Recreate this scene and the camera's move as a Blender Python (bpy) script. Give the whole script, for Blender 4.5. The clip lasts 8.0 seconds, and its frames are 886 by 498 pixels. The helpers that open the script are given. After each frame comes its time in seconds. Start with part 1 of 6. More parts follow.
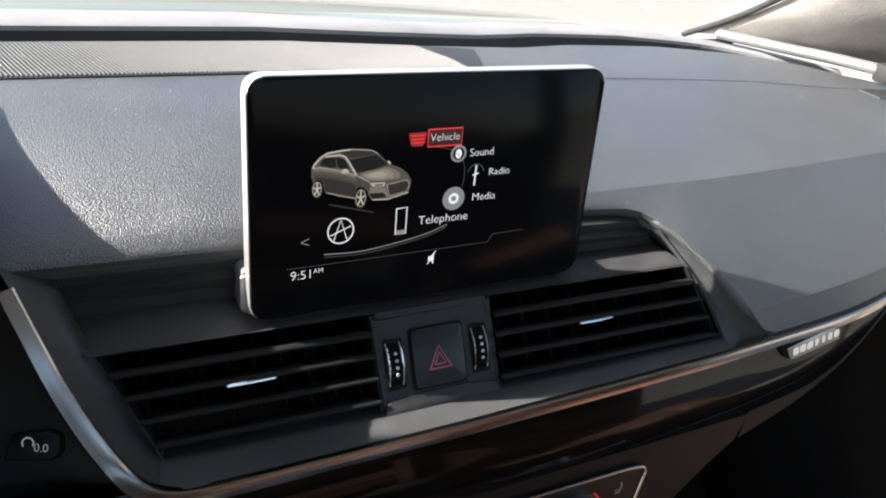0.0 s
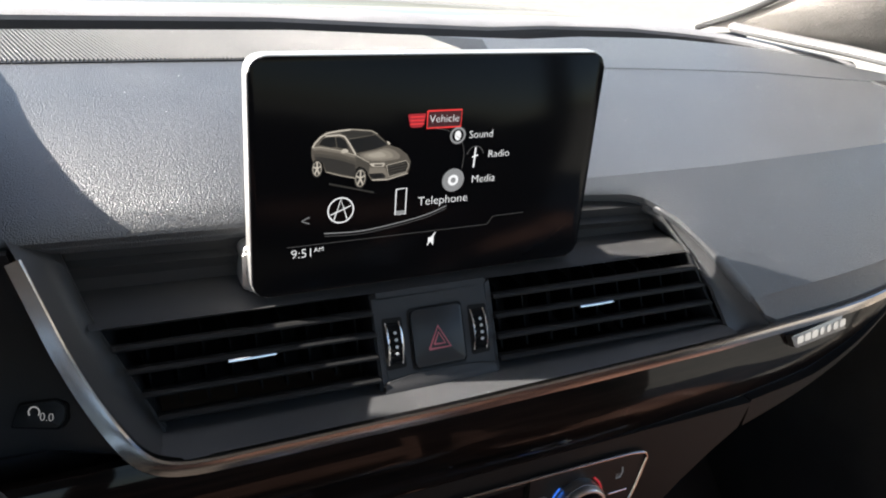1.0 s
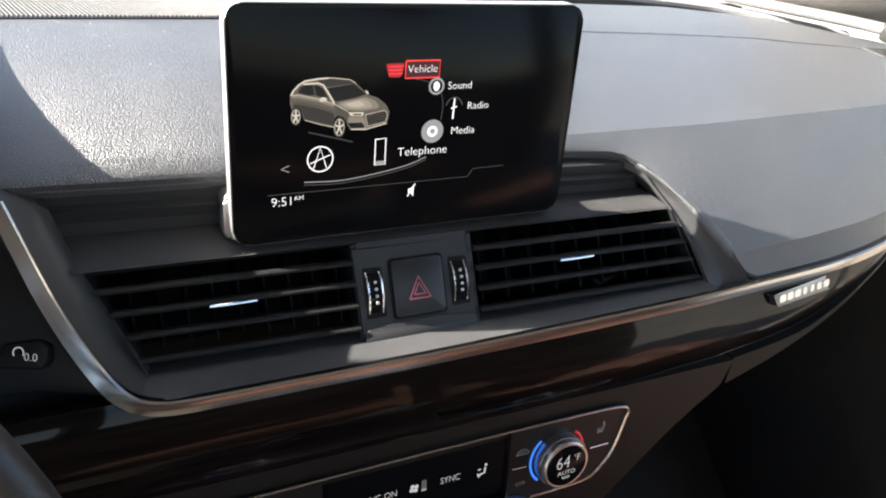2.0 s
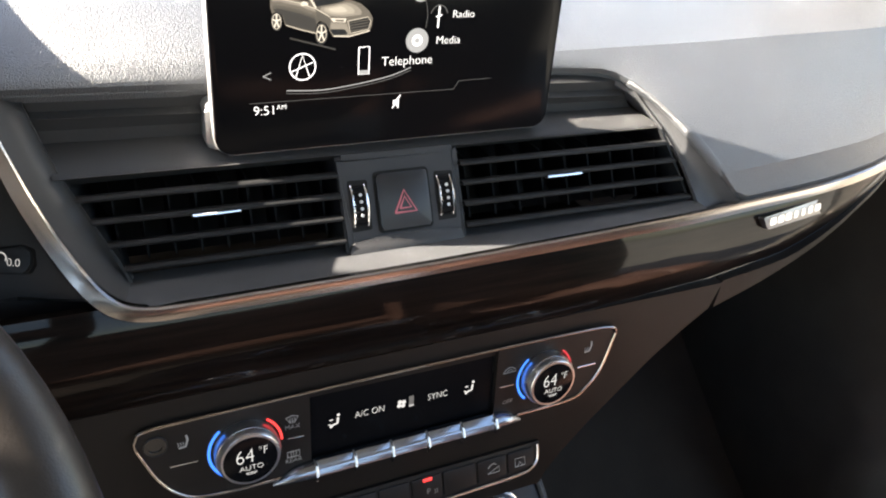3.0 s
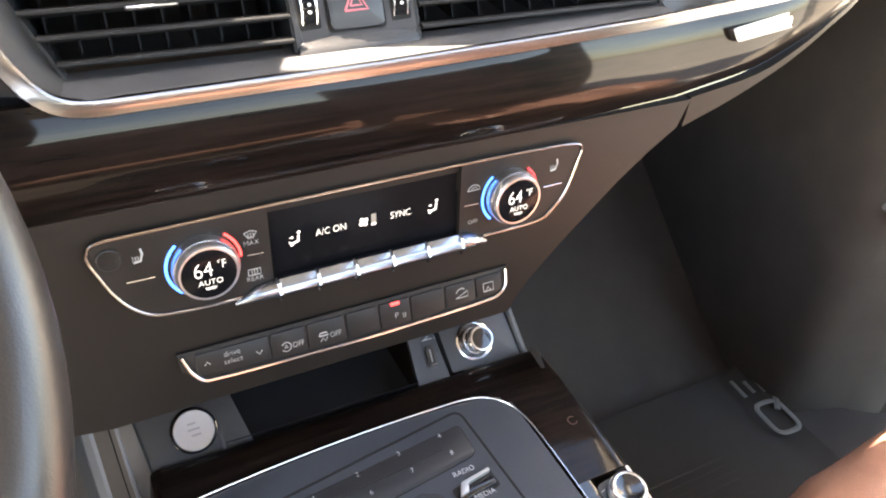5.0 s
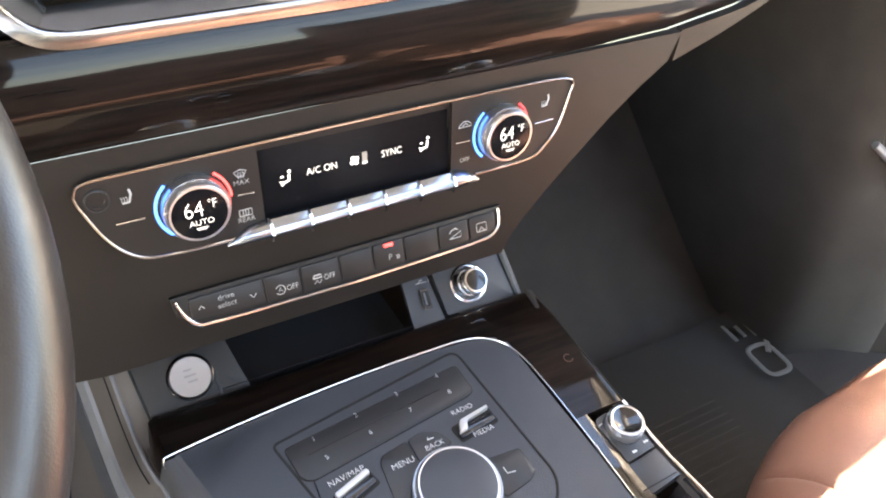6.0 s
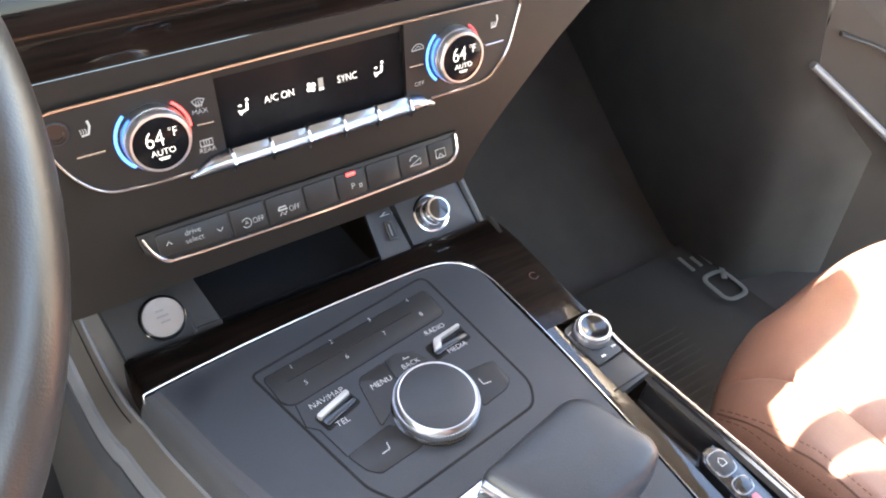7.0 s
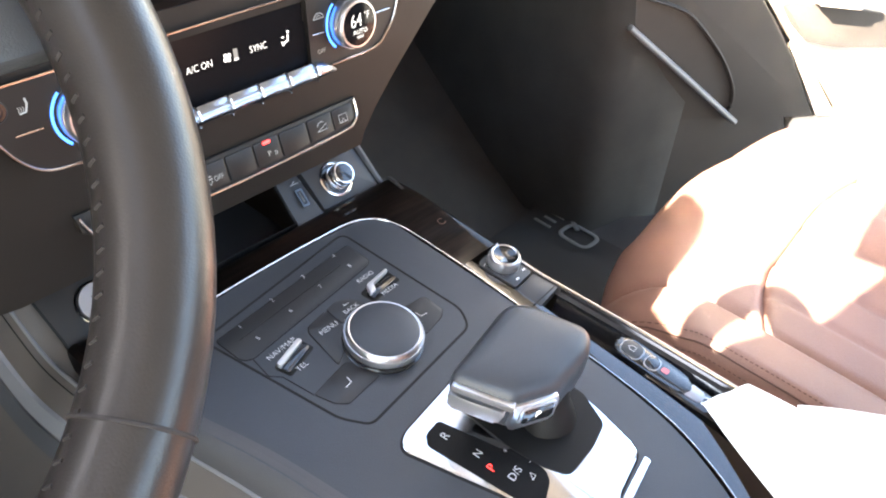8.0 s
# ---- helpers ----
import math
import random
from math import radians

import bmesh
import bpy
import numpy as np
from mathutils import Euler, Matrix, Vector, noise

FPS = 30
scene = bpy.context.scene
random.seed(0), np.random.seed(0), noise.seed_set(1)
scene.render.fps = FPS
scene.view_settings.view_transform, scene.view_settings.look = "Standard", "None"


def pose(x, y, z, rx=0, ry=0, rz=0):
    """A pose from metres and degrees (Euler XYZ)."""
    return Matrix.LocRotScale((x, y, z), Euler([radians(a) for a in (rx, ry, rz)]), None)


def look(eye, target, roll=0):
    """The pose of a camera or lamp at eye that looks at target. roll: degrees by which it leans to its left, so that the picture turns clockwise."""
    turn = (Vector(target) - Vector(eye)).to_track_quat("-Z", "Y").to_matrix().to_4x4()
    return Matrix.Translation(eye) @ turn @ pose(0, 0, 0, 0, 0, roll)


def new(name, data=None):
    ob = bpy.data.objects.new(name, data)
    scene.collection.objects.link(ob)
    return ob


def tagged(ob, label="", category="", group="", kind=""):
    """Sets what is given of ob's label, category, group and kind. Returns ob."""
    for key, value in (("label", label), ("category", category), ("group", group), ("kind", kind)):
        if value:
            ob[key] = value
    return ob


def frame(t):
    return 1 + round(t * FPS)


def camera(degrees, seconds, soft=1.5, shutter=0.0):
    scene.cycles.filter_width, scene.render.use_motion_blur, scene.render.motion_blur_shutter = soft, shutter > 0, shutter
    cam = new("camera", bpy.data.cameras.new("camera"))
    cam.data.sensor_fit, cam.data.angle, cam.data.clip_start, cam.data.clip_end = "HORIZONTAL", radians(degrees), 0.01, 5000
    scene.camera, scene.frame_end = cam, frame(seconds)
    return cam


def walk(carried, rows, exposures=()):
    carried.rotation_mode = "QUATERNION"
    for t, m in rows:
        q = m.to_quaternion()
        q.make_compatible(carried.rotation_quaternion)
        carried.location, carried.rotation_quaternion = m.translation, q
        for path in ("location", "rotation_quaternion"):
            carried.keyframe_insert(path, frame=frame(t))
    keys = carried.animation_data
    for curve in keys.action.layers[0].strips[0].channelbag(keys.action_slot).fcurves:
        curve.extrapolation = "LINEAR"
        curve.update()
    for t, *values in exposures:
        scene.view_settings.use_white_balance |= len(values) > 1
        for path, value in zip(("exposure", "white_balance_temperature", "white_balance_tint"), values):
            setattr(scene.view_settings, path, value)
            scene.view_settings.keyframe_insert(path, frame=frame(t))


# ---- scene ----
K = 0.92  # one plan unit in metres


# camera and walk
cam = camera(58.5, 8.0, soft=2.0)
PATH = [
    (0, (-0.24, -0.367, 1.126), (0.65, 1.21, 0.278), 5.7),
    (0.5, (-0.237, -0.372, 1.123), (0.62, 1.222, 0.273), 5.5),
    (1, (-0.232, -0.385, 1.118), (0.613, 1.215, 0.267), 5.4),
    (2.5, (-0.217, -0.419, 1.089), (0.6, 1.152, 0.158), 5.5),
    (3, (-0.214, -0.426, 1.075), (0.595, 1.112, 0.086), 5.5),
    (3.5, (-0.213, -0.432, 1.059), (0.589, 1.08, 0.025), 5.2),
    (4, (-0.207, -0.442, 1.038), (0.599, 1.032, -0.047), 4.8),
    (4.5, (-0.205, -0.451, 1.018), (0.607, 0.977, -0.123), 4.8),
    (5, (-0.206, -0.457, 1.006), (0.603, 0.936, -0.18), 4.8),
    (6.5, (-0.222, -0.477, 0.971), (0.611, 0.819, -0.304), 3.2),
    (7, (-0.238, -0.497, 0.955), (0.651, 0.748, -0.332), 2.5),
    (7.5, (-0.278, -0.507, 0.942), (0.742, 0.638, -0.343), 3.1),
    (8, (-0.359, -0.508, 0.941), (0.872, 0.471, -0.295), 4.7),
]
walk(cam, [(t, look(Vector(eye) * K, Vector(target) * K, roll)) for t, eye, target, roll in PATH],
     exposures=[(0.0, 2.03, 6550, 10), (1.0, 2.20, 6650, 10), (2.5, 3.05, 7000, 10), (3.5, 3.93, 7500, 12), (4.5, 4.96, 8000, 14), (6.5, 5.47, 7800, 13), (8.0, 5.18, 7400, 11)])

# world, sun
world = bpy.data.worlds.new("world")
scene.world = world
world.use_nodes = True
SUN = Vector((-1.25, 0.385, 1.0)).normalized()
sky = world.node_tree.nodes.new("ShaderNodeTexSky")
sky.sky_type, sky.sun_disc = "NISHITA", False
sky.sun_elevation, sky.sun_rotation = math.asin(SUN.z), math.atan2(SUN.x, SUN.y)
world.node_tree.links.new(sky.outputs[0], world.node_tree.nodes["Background"].inputs[0])
world.node_tree.nodes["Background"].inputs[1].default_value = 0.067
lamp = bpy.data.lights.new("sun", "SUN")
lamp.energy, lamp.angle, lamp.color = 4.3, radians(0.5), (1.0, 0.95, 0.88)
sun = new("sun", lamp)
sun.matrix_world = look(SUN * 20, (0, 0, 0))

# materials
def material(name, color, rough=0.5, metal=0.0, grain=0.0, size=200.0, vary=0.15, coat=0.0, cells=False, wear=0.0, spec=0.5, sheen=0.0, depth=0.0006):
    """A surface with two scales of variation: slow stains and fine grain with relief. size: grains per metre."""
    m = bpy.data.materials.new(name)
    m.use_nodes = True
    t, b = m.node_tree, m.node_tree.nodes["Principled BSDF"]
    b.inputs["Metallic"].default_value, b.inputs["Coat Weight"].default_value = metal, coat
    b.inputs["Coat Roughness"].default_value, b.inputs["Coat IOR"].default_value = 0.05, 1.5
    b.inputs["Specular IOR Level"].default_value = spec
    b.inputs["Sheen Weight"].default_value, b.inputs["Sheen Roughness"].default_value = sheen, 0.35
    co = t.nodes.new("ShaderNodeTexCoord")
    slow = t.nodes.new("ShaderNodeTexNoise")
    slow.inputs["Scale"].default_value, slow.inputs["Detail"].default_value = 14.0, 5.0
    fine = t.nodes.new("ShaderNodeTexVoronoi" if cells else "ShaderNodeTexNoise")
    fine.inputs["Scale"].default_value = size
    for n in (slow, fine):
        t.links.new(co.outputs["Object"], n.inputs["Vector"])
    out = fine.outputs["Distance"] if cells else fine.outputs["Fac"]
    mix = t.nodes.new("ShaderNodeMath")
    mix.operation = "MULTIPLY_ADD"
    t.links.new(out, mix.inputs[0])
    mix.inputs[1].default_value = 0.35
    t.links.new(slow.outputs["Fac"], mix.inputs[2])
    ramp = t.nodes.new("ShaderNodeMapRange")
    ramp.inputs["From Min"].default_value, ramp.inputs["From Max"].default_value = 0.35, 0.95
    ramp.inputs["To Min"].default_value, ramp.inputs["To Max"].default_value = 1 - vary, 1 + vary
    t.links.new(mix.outputs[0], ramp.inputs["Value"])
    tint = t.nodes.new("ShaderNodeVectorMath")
    tint.operation = "SCALE"
    tint.inputs[0].default_value = color
    t.links.new(ramp.outputs[0], tint.inputs["Scale"])
    t.links.new(tint.outputs[0], b.inputs["Base Color"])
    r = t.nodes.new("ShaderNodeMapRange")
    r.inputs["To Min"].default_value, r.inputs["To Max"].default_value = max(0.02, rough - 0.05 - wear), min(1, rough + 0.05 + wear)
    t.links.new(slow.outputs["Fac"], r.inputs["Value"])
    t.links.new(r.outputs[0], b.inputs["Roughness"])
    if grain:
        bump = t.nodes.new("ShaderNodeBump")
        bump.inputs["Strength"].default_value, bump.inputs["Distance"].default_value = grain, depth
        bump.invert = cells
        t.links.new(out, bump.inputs["Height"])
        t.links.new(bump.outputs[0], b.inputs["Normal"])
    return m


LIT = 0.20  # brightness of the lit signs beside the daylight


def glow(name, color, strength):
    m = bpy.data.materials.new(name)
    m.use_nodes = True
    b = m.node_tree.nodes["Principled BSDF"]
    b.inputs["Base Color"].default_value = (0.02, 0.02, 0.02, 1)
    b.inputs["Emission Color"].default_value, b.inputs["Emission Strength"].default_value = (*color, 1), strength * LIT
    return m


def wood(name):
    m = material(name, (0.02, 0.012, 0.009), 0.40, coat=0.38, vary=0.3, spec=0.04)
    t, b = m.node_tree, m.node_tree.nodes["Principled BSDF"]
    co, mp = t.nodes.new("ShaderNodeTexCoord"), t.nodes.new("ShaderNodeMapping")
    mp.inputs["Scale"].default_value = (3, 40, 60)
    grain = t.nodes.new("ShaderNodeTexNoise")
    grain.inputs["Scale"].default_value, grain.inputs["Detail"].default_value, grain.inputs["Distortion"].default_value = 4.0, 8.0, 0.4
    ramp = t.nodes.new("ShaderNodeValToRGB")
    ramp.color_ramp.elements[0].position, ramp.color_ramp.elements[1].position = 0.35, 0.7
    ramp.color_ramp.elements[0].color, ramp.color_ramp.elements[1].color = (0.0024, 0.0018, 0.0015, 1), (0.0130, 0.0078, 0.0059, 1)
    t.links.new(co.outputs["Object"], mp.inputs["Vector"])
    t.links.new(mp.outputs[0], grain.inputs["Vector"])
    t.links.new(grain.outputs["Fac"], ramp.inputs[0])
    t.links.new(ramp.outputs[0], b.inputs["Base Color"])
    wave, mw = t.nodes.new("ShaderNodeTexNoise"), t.nodes.new("ShaderNodeMapping")
    mw.inputs["Scale"].default_value, wave.inputs["Scale"].default_value = (1.2, 30, 30), 2.0
    bump = t.nodes.new("ShaderNodeBump")
    bump.inputs["Strength"].default_value, bump.inputs["Distance"].default_value = 0.3, 0.0008
    t.links.new(co.outputs["Object"], mw.inputs["Vector"])
    t.links.new(mw.outputs[0], wave.inputs["Vector"])
    t.links.new(wave.outputs["Fac"], bump.inputs["Height"])
    t.links.new(bump.outputs[0], b.inputs["Coat Normal"])
    return m


def clear_glass(name):
    m = bpy.data.materials.new(name)
    m.use_nodes = True
    b = m.node_tree.nodes["Principled BSDF"]
    b.inputs["Transmission Weight"].default_value, b.inputs["Roughness"].default_value, b.inputs["IOR"].default_value = 1.0, 0.0, 1.02
    return m


LEATHER = material("dash_leatherette", (0.047, 0.051, 0.058), 0.40, grain=1.0, size=1250, cells=True, vary=0.16, spec=1.0, depth=0.0005)
LEATHER.node_tree.nodes["Principled BSDF"].inputs["IOR"].default_value = 1.7  # lacquered grain
SHELF = material("pale_shelf", (0.19, 0.19, 0.20), 0.6, grain=0.4, size=600, cells=True)
GRILLE = material("grille_plastic", (0.052, 0.052, 0.052), 0.5, grain=0.2, size=900)
SOFT = material("soft_black_plastic", (0.055, 0.056, 0.059), 0.46, grain=0.25, size=1400, vary=0.15)
RECESS = material("stepped_plastic", (0.040, 0.040, 0.041), 0.5, grain=0.25, size=1400, spec=0.35)
# Black plastic, its colour darkened to hold the shade inside recesses.
SHADE = material("shaded_recess_plastic", (0.019, 0.0195, 0.021), 0.5, grain=0.2, size=1400, spec=0.35)
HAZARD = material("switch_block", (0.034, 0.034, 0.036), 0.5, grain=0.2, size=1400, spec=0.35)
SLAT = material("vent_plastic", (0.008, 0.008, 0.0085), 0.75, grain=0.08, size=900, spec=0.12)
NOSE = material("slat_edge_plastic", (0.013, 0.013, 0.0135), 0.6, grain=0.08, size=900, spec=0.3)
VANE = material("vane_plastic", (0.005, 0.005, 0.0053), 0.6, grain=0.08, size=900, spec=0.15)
FASCIA = material("fascia_plastic", (0.0112, 0.0090, 0.0075), 0.52, grain=0.3, size=1600, spec=0.3)
WOOD = wood("lacquered_walnut")
DEEPWOOD = wood("high_gloss_walnut")
DEEPWOOD.node_tree.nodes["Principled BSDF"].inputs["Coat Weight"].default_value = 1.0
DEEPWOOD.node_tree.nodes["Principled BSDF"].inputs["Coat IOR"].default_value = 1.75
CHROME = material("chrome", (0.82, 0.82, 0.83), 0.16, 1.0, vary=0.04, wear=0.03)
# Chrome whose dark warm base holds a painted reflection of the brown seats.
POLISHED = material("reflection_tinted_chrome", (0.48, 0.44, 0.41), 0.20, 1.0, grain=0.03, size=1500, vary=0.05)
SEATSEAM = material("seat_thread", (0.075, 0.036, 0.027), 0.8)
GREYTRIM = material("grey_rim", (0.16, 0.16, 0.165), 0.45, grain=0.2, size=1200)
SATIN = material("satin_aluminium", (0.68, 0.68, 0.69), 0.3, 1.0, grain=0.06, size=1500, vary=0.06)
SILVER = material("silver_paint", (0.55, 0.55, 0.55), 0.35, 0.6, vary=0.05)
GLASS = material("black_glass", (0.006, 0.006, 0.007), 0.14, vary=0.1, spec=0.10)
GLOSS = material("gloss_black", (0.010, 0.010, 0.011), 0.16, vary=0.2, coat=0.6)
RUBBER = material("black_rubber", (0.02, 0.02, 0.02), 0.7, grain=0.4, size=900)
PANEL = material("panel_plastic", (0.0125, 0.0112, 0.0103), 0.42, grain=0.12, size=1500, spec=0.35)
GAP = material("dark_gap", (0.004, 0.004, 0.004), 0.9, vary=0.05)
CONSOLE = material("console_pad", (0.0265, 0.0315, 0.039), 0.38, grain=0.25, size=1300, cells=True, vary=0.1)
# The pad's material again, paler and less blue for light reflected onto its edge.
LIT_ROLL = material("console_roll_lit", (0.050, 0.050, 0.052), 0.42, grain=0.25, size=1300, cells=True, vary=0.1)
KEYBAR = material("blued_aluminium", (0.36, 0.40, 0.46), 0.26, 1.0, grain=0.05, size=1500, vary=0.06)
KEYCAP = material("key_plastic", (0.0175, 0.0190, 0.0215), 0.40, grain=0.12, size=1500)
BROWN = material("brown_leather", (0.185, 0.098, 0.074), 0.45, grain=0.4, size=700, cells=True, vary=0.14)
THREAD = material("dark_thread", (0.016, 0.012, 0.011), 0.8)
RIM = material("wheel_leather", (0.021, 0.0175, 0.0158), 0.32, grain=0.08, size=1100, cells=True, vary=0.15)
CARPET = material("black_carpet", (0.036, 0.031, 0.027), 0.95, grain=0.9, size=700, vary=0.3)
KICK = material("kick_carpet", (0.036, 0.032, 0.028), 0.95, grain=0.9, size=700, vary=0.3)
MATFELT = material("mat_felt", (0.023, 0.020, 0.017), 0.95, grain=0.8, size=600, vary=0.25)
PRINT = material("pale_print", (0.62, 0.63, 0.64), 0.5)
DIMPRINT = material("dim_print", (0.42, 0.42, 0.41), 0.5)
REDPRINT = material("red_print", (0.52, 0.13, 0.16), 0.45)
MATPRINT = material("mat_print", (0.11, 0.105, 0.095), 0.6)
HEADLINER = material("grey_weave", (0.24, 0.225, 0.21), 0.95, grain=1.0, size=420, vary=0.25, depth=0.0015)
PAPER = material("white_paper", (0.82, 0.82, 0.8), 0.7, grain=0.1, size=400, vary=0.04)
SIDETRIM = material("side_trim", (0.080, 0.068, 0.059), 0.55, grain=0.3, size=1300)
ALU = material("bright_aluminium", (0.72, 0.72, 0.73), 0.30, 1.0, vary=0.08, wear=0.04)
BOOT = material("boot_rubber", (0.005, 0.005, 0.005), 0.6, grain=0.3, size=900, spec=0.25)
BRUSHED = material("brushed_cap", (0.34, 0.34, 0.35), 0.40, 1.0, grain=0.1, size=1800, vary=0.08)
DOORBLACK = material("door_plastic", (0.042, 0.036, 0.032), 0.6, grain=0.3, size=1200, spec=0.3)
CONCRETE = material("concrete", (0.30, 0.285, 0.25), 0.9, grain=0.3, size=60, vary=0.2)
BONNET = material("bonnet_paint", (0.13, 0.135, 0.14), 0.3, 0.3, coat=0.8, vary=0.06)
BEIGE = material("door_insert", (0.50, 0.45, 0.39), 0.55, grain=0.3, size=500, cells=True)
WHITE_ON = glow("lit_white", (0.95, 0.97, 1.0), 1.1)
PANEL_ON = glow("lit_panel", (0.95, 0.97, 1.0), 0.45)
GREY_ON = glow("lit_grey", (0.8, 0.82, 0.85), 0.35)
DIM_ON = glow("lit_dim", (0.7, 0.7, 0.7), 0.10)
RED_ON = glow("lit_red", (1.0, 0.05, 0.05), 1.0)
DARKRED_ON = glow("lit_dark_red", (0.8, 0.03, 0.05), 0.5)
BLUE_ON = glow("lit_blue", (0.03, 0.20, 1.0), 1.1)
CAR_BODY = glow("picture_bronze", (0.080, 0.069, 0.055), 1.25)
CAR_ROOF = glow("picture_pale", (0.46, 0.42, 0.36), 1.25)
CAR_MID = glow("picture_mid", (0.165, 0.146, 0.120), 1.25)
CAR_SHADE = glow("picture_half_shade", (0.052, 0.046, 0.037), 1.25)
CAR_SHEEN = glow("picture_sheen", (0.24, 0.215, 0.175), 1.25)
CAR_PALE = glow("picture_light", (0.33, 0.30, 0.25), 1.25)
CAR_LOW = glow("picture_shade", (0.028, 0.025, 0.021), 0.9)
CAR_DARK = glow("picture_dark", (0.003, 0.003, 0.003), 0.2)
WINDSCREEN = clear_glass("clear_glass")


# builders, all in plan units
def finish(name, bm, mat, smooth=35):
    bm.transform(Matrix.Scale(K, 4))
    bmesh.ops.recalc_face_normals(bm, faces=bm.faces)
    me = bpy.data.meshes.new(name)
    if smooth:
        lim = radians(smooth)
        for f in bm.faces:
            f.smooth = True
        for e in bm.edges:
            e.smooth = len(e.link_faces) != 2 or e.calc_face_angle(0) < lim
    bm.to_mesh(me)
    bm.free()
    me.materials.append(mat)
    return me


def thing(name, label, category, at=(0, 0, 0), group="", kind=""):
    ob = new(name)
    ob.location = Vector(at) * K
    ob.empty_display_size = 0.02
    return tagged(ob, label, category, group, kind)


def base_of(ob):
    p = Vector(ob.location)
    while ob.parent:
        ob = ob.parent
        p += ob.location
    return p


def part(name, bm, mat, parent, label="", smooth=35):
    me = finish(name, bm, mat, smooth)
    me.transform(Matrix.Translation(-base_of(parent)))
    ob = new(name, me)
    ob.parent = parent
    if label:
        ob["label"] = label
    return ob


def whole(name, bm, mat, label, category, kind="", group="", smooth=35):
    return tagged(new(name, finish(name, bm, mat, smooth)), label, category, group, kind)


def fr(o, u, v):
    """A frame: origin o, right u, up v; its z points out of the face."""
    u, v = Vector(u).normalized(), Vector(v).normalized()
    w = u.cross(v).normalized()
    v = w.cross(u)
    return Matrix(((u.x, v.x, w.x, o[0]), (u.y, v.y, w.y, o[1]), (u.z, v.z, w.z, o[2]), (0, 0, 0, 1)))


def at(M, x, y, z=0.0, turn=0.0):
    return M @ Matrix.Translation((x, y, z)) @ Matrix.Rotation(radians(turn), 4, "Z")


def add(bm, other):
    """Joins other's geometry into bm."""
    me = bpy.data.meshes.new("t")
    other.to_mesh(me)
    other.free()
    bm.from_mesh(me)
    bpy.data.meshes.remove(me)
    return bm


def rbox(sx, sy, sz, bev=0.002, M=None, seg=2):
    bm = bmesh.new()
    bmesh.ops.create_cube(bm, size=1)
    bmesh.ops.scale(bm, vec=(sx, sy, sz), verts=bm.verts)
    if bev:
        bmesh.ops.bevel(bm, geom=bm.edges[:], offset=min(bev, 0.49 * min(sx, sy, sz)), segments=seg, profile=0.5, affect="EDGES")
    if M:
        bm.transform(M)
    return bm


def rounded(pts, r, n=5):
    """A closed outline with its corners rounded; r: one radius, or one for each corner."""
    out, c = [], len(pts)
    for i in range(c):
        p, a, b = Vector(pts[i]), Vector(pts[i - 1]), Vector(pts[(i + 1) % c])
        ri = r[i] if isinstance(r, (list, tuple)) else r
        da, db = (a - p), (b - p)
        ri = min(ri, 0.48 * da.length, 0.48 * db.length)
        if ri < 1e-6:
            out.append(p)
            continue
        s, e = p + da.normalized() * ri, p + db.normalized() * ri
        for k in range(n + 1):
            t = k / n
            out.append(s * (1 - t) ** 2 + p * 2 * t * (1 - t) + e * t ** 2)
    return [(q.x, q.y) for q in out]


def rect(w, h, r=0.0, n=5):
    return rounded([(-w / 2, -h / 2), (w / 2, -h / 2), (w / 2, h / 2), (-w / 2, h / 2)], r, n)


def prism(pts, lo, hi, M=None, bev=0.0, seg=2):
    """The outline pts in a frame's plane, from lo to hi along its z, with the upper rim bevelled."""
    bm = bmesh.new()
    top = [bm.verts.new((x, y, hi)) for x, y in pts]
    bot = [bm.verts.new((x, y, lo)) for x, y in pts]
    n = len(pts)
    ft = bm.faces.new(top)
    bm.faces.new(bot[::-1])
    for i in range(n):
        bm.faces.new((top[i - 1], bot[i - 1], bot[i], top[i]))
    if bev:
        bmesh.ops.bevel(bm, geom=list(ft.edges), offset=bev, segments=seg, profile=0.5, affect="EDGES")
    if M:
        bm.transform(M)
    return bm


def holed(outer, inner, lo, hi, M=None):
    """A plate with the outline outer and an opening through it."""
    bm = bmesh.new()
    loops = []
    for pts in (outer, inner):
        vs = [bm.verts.new((x, y, hi)) for x, y in pts]
        loops += [bm.edges.new((vs[i - 1], vs[i])) for i in range(len(vs))]
    bmesh.ops.triangle_fill(bm, use_beauty=True, use_dissolve=False, edges=loops)
    ext = bmesh.ops.extrude_face_region(bm, geom=bm.faces[:])
    bmesh.ops.translate(bm, vec=(0, 0, lo - hi), verts=[g for g in ext["geom"] if isinstance(g, bmesh.types.BMVert)])
    if M:
        bm.transform(M)
    return bm


def lathe(prof, n=48, M=None, cap=True):
    """prof: (radius, height) from below to above, turned about z."""
    bm = bmesh.new()
    rings = [[bm.verts.new((r * math.cos(2 * math.pi * k / n), r * math.sin(2 * math.pi * k / n), h)) for k in range(n)] for r, h in prof]
    for a, b in zip(rings, rings[1:]):
        for k in range(n):
            bm.faces.new((a[k - 1], a[k], b[k], b[k - 1]))
    if cap:
        bm.faces.new(rings[0][::-1])
        bm.faces.new(rings[-1])
    if M:
        bm.transform(M)
    return bm


def spline(pts, n=8):
    """A smooth run through the points."""
    P = [Vector(p) for p in pts]
    out = []
    for i in range(len(P) - 1):
        a, b, c, d = P[max(i - 1, 0)], P[i], P[i + 1], P[min(i + 2, len(P) - 1)]
        for k in range(n):
            t = k / n
            out.append(0.5 * (2 * b + (c - a) * t + (2 * a - 5 * b + 4 * c - d) * t * t + (3 * b - a - 3 * c + d) * t ** 3))
    return out + [P[-1]]


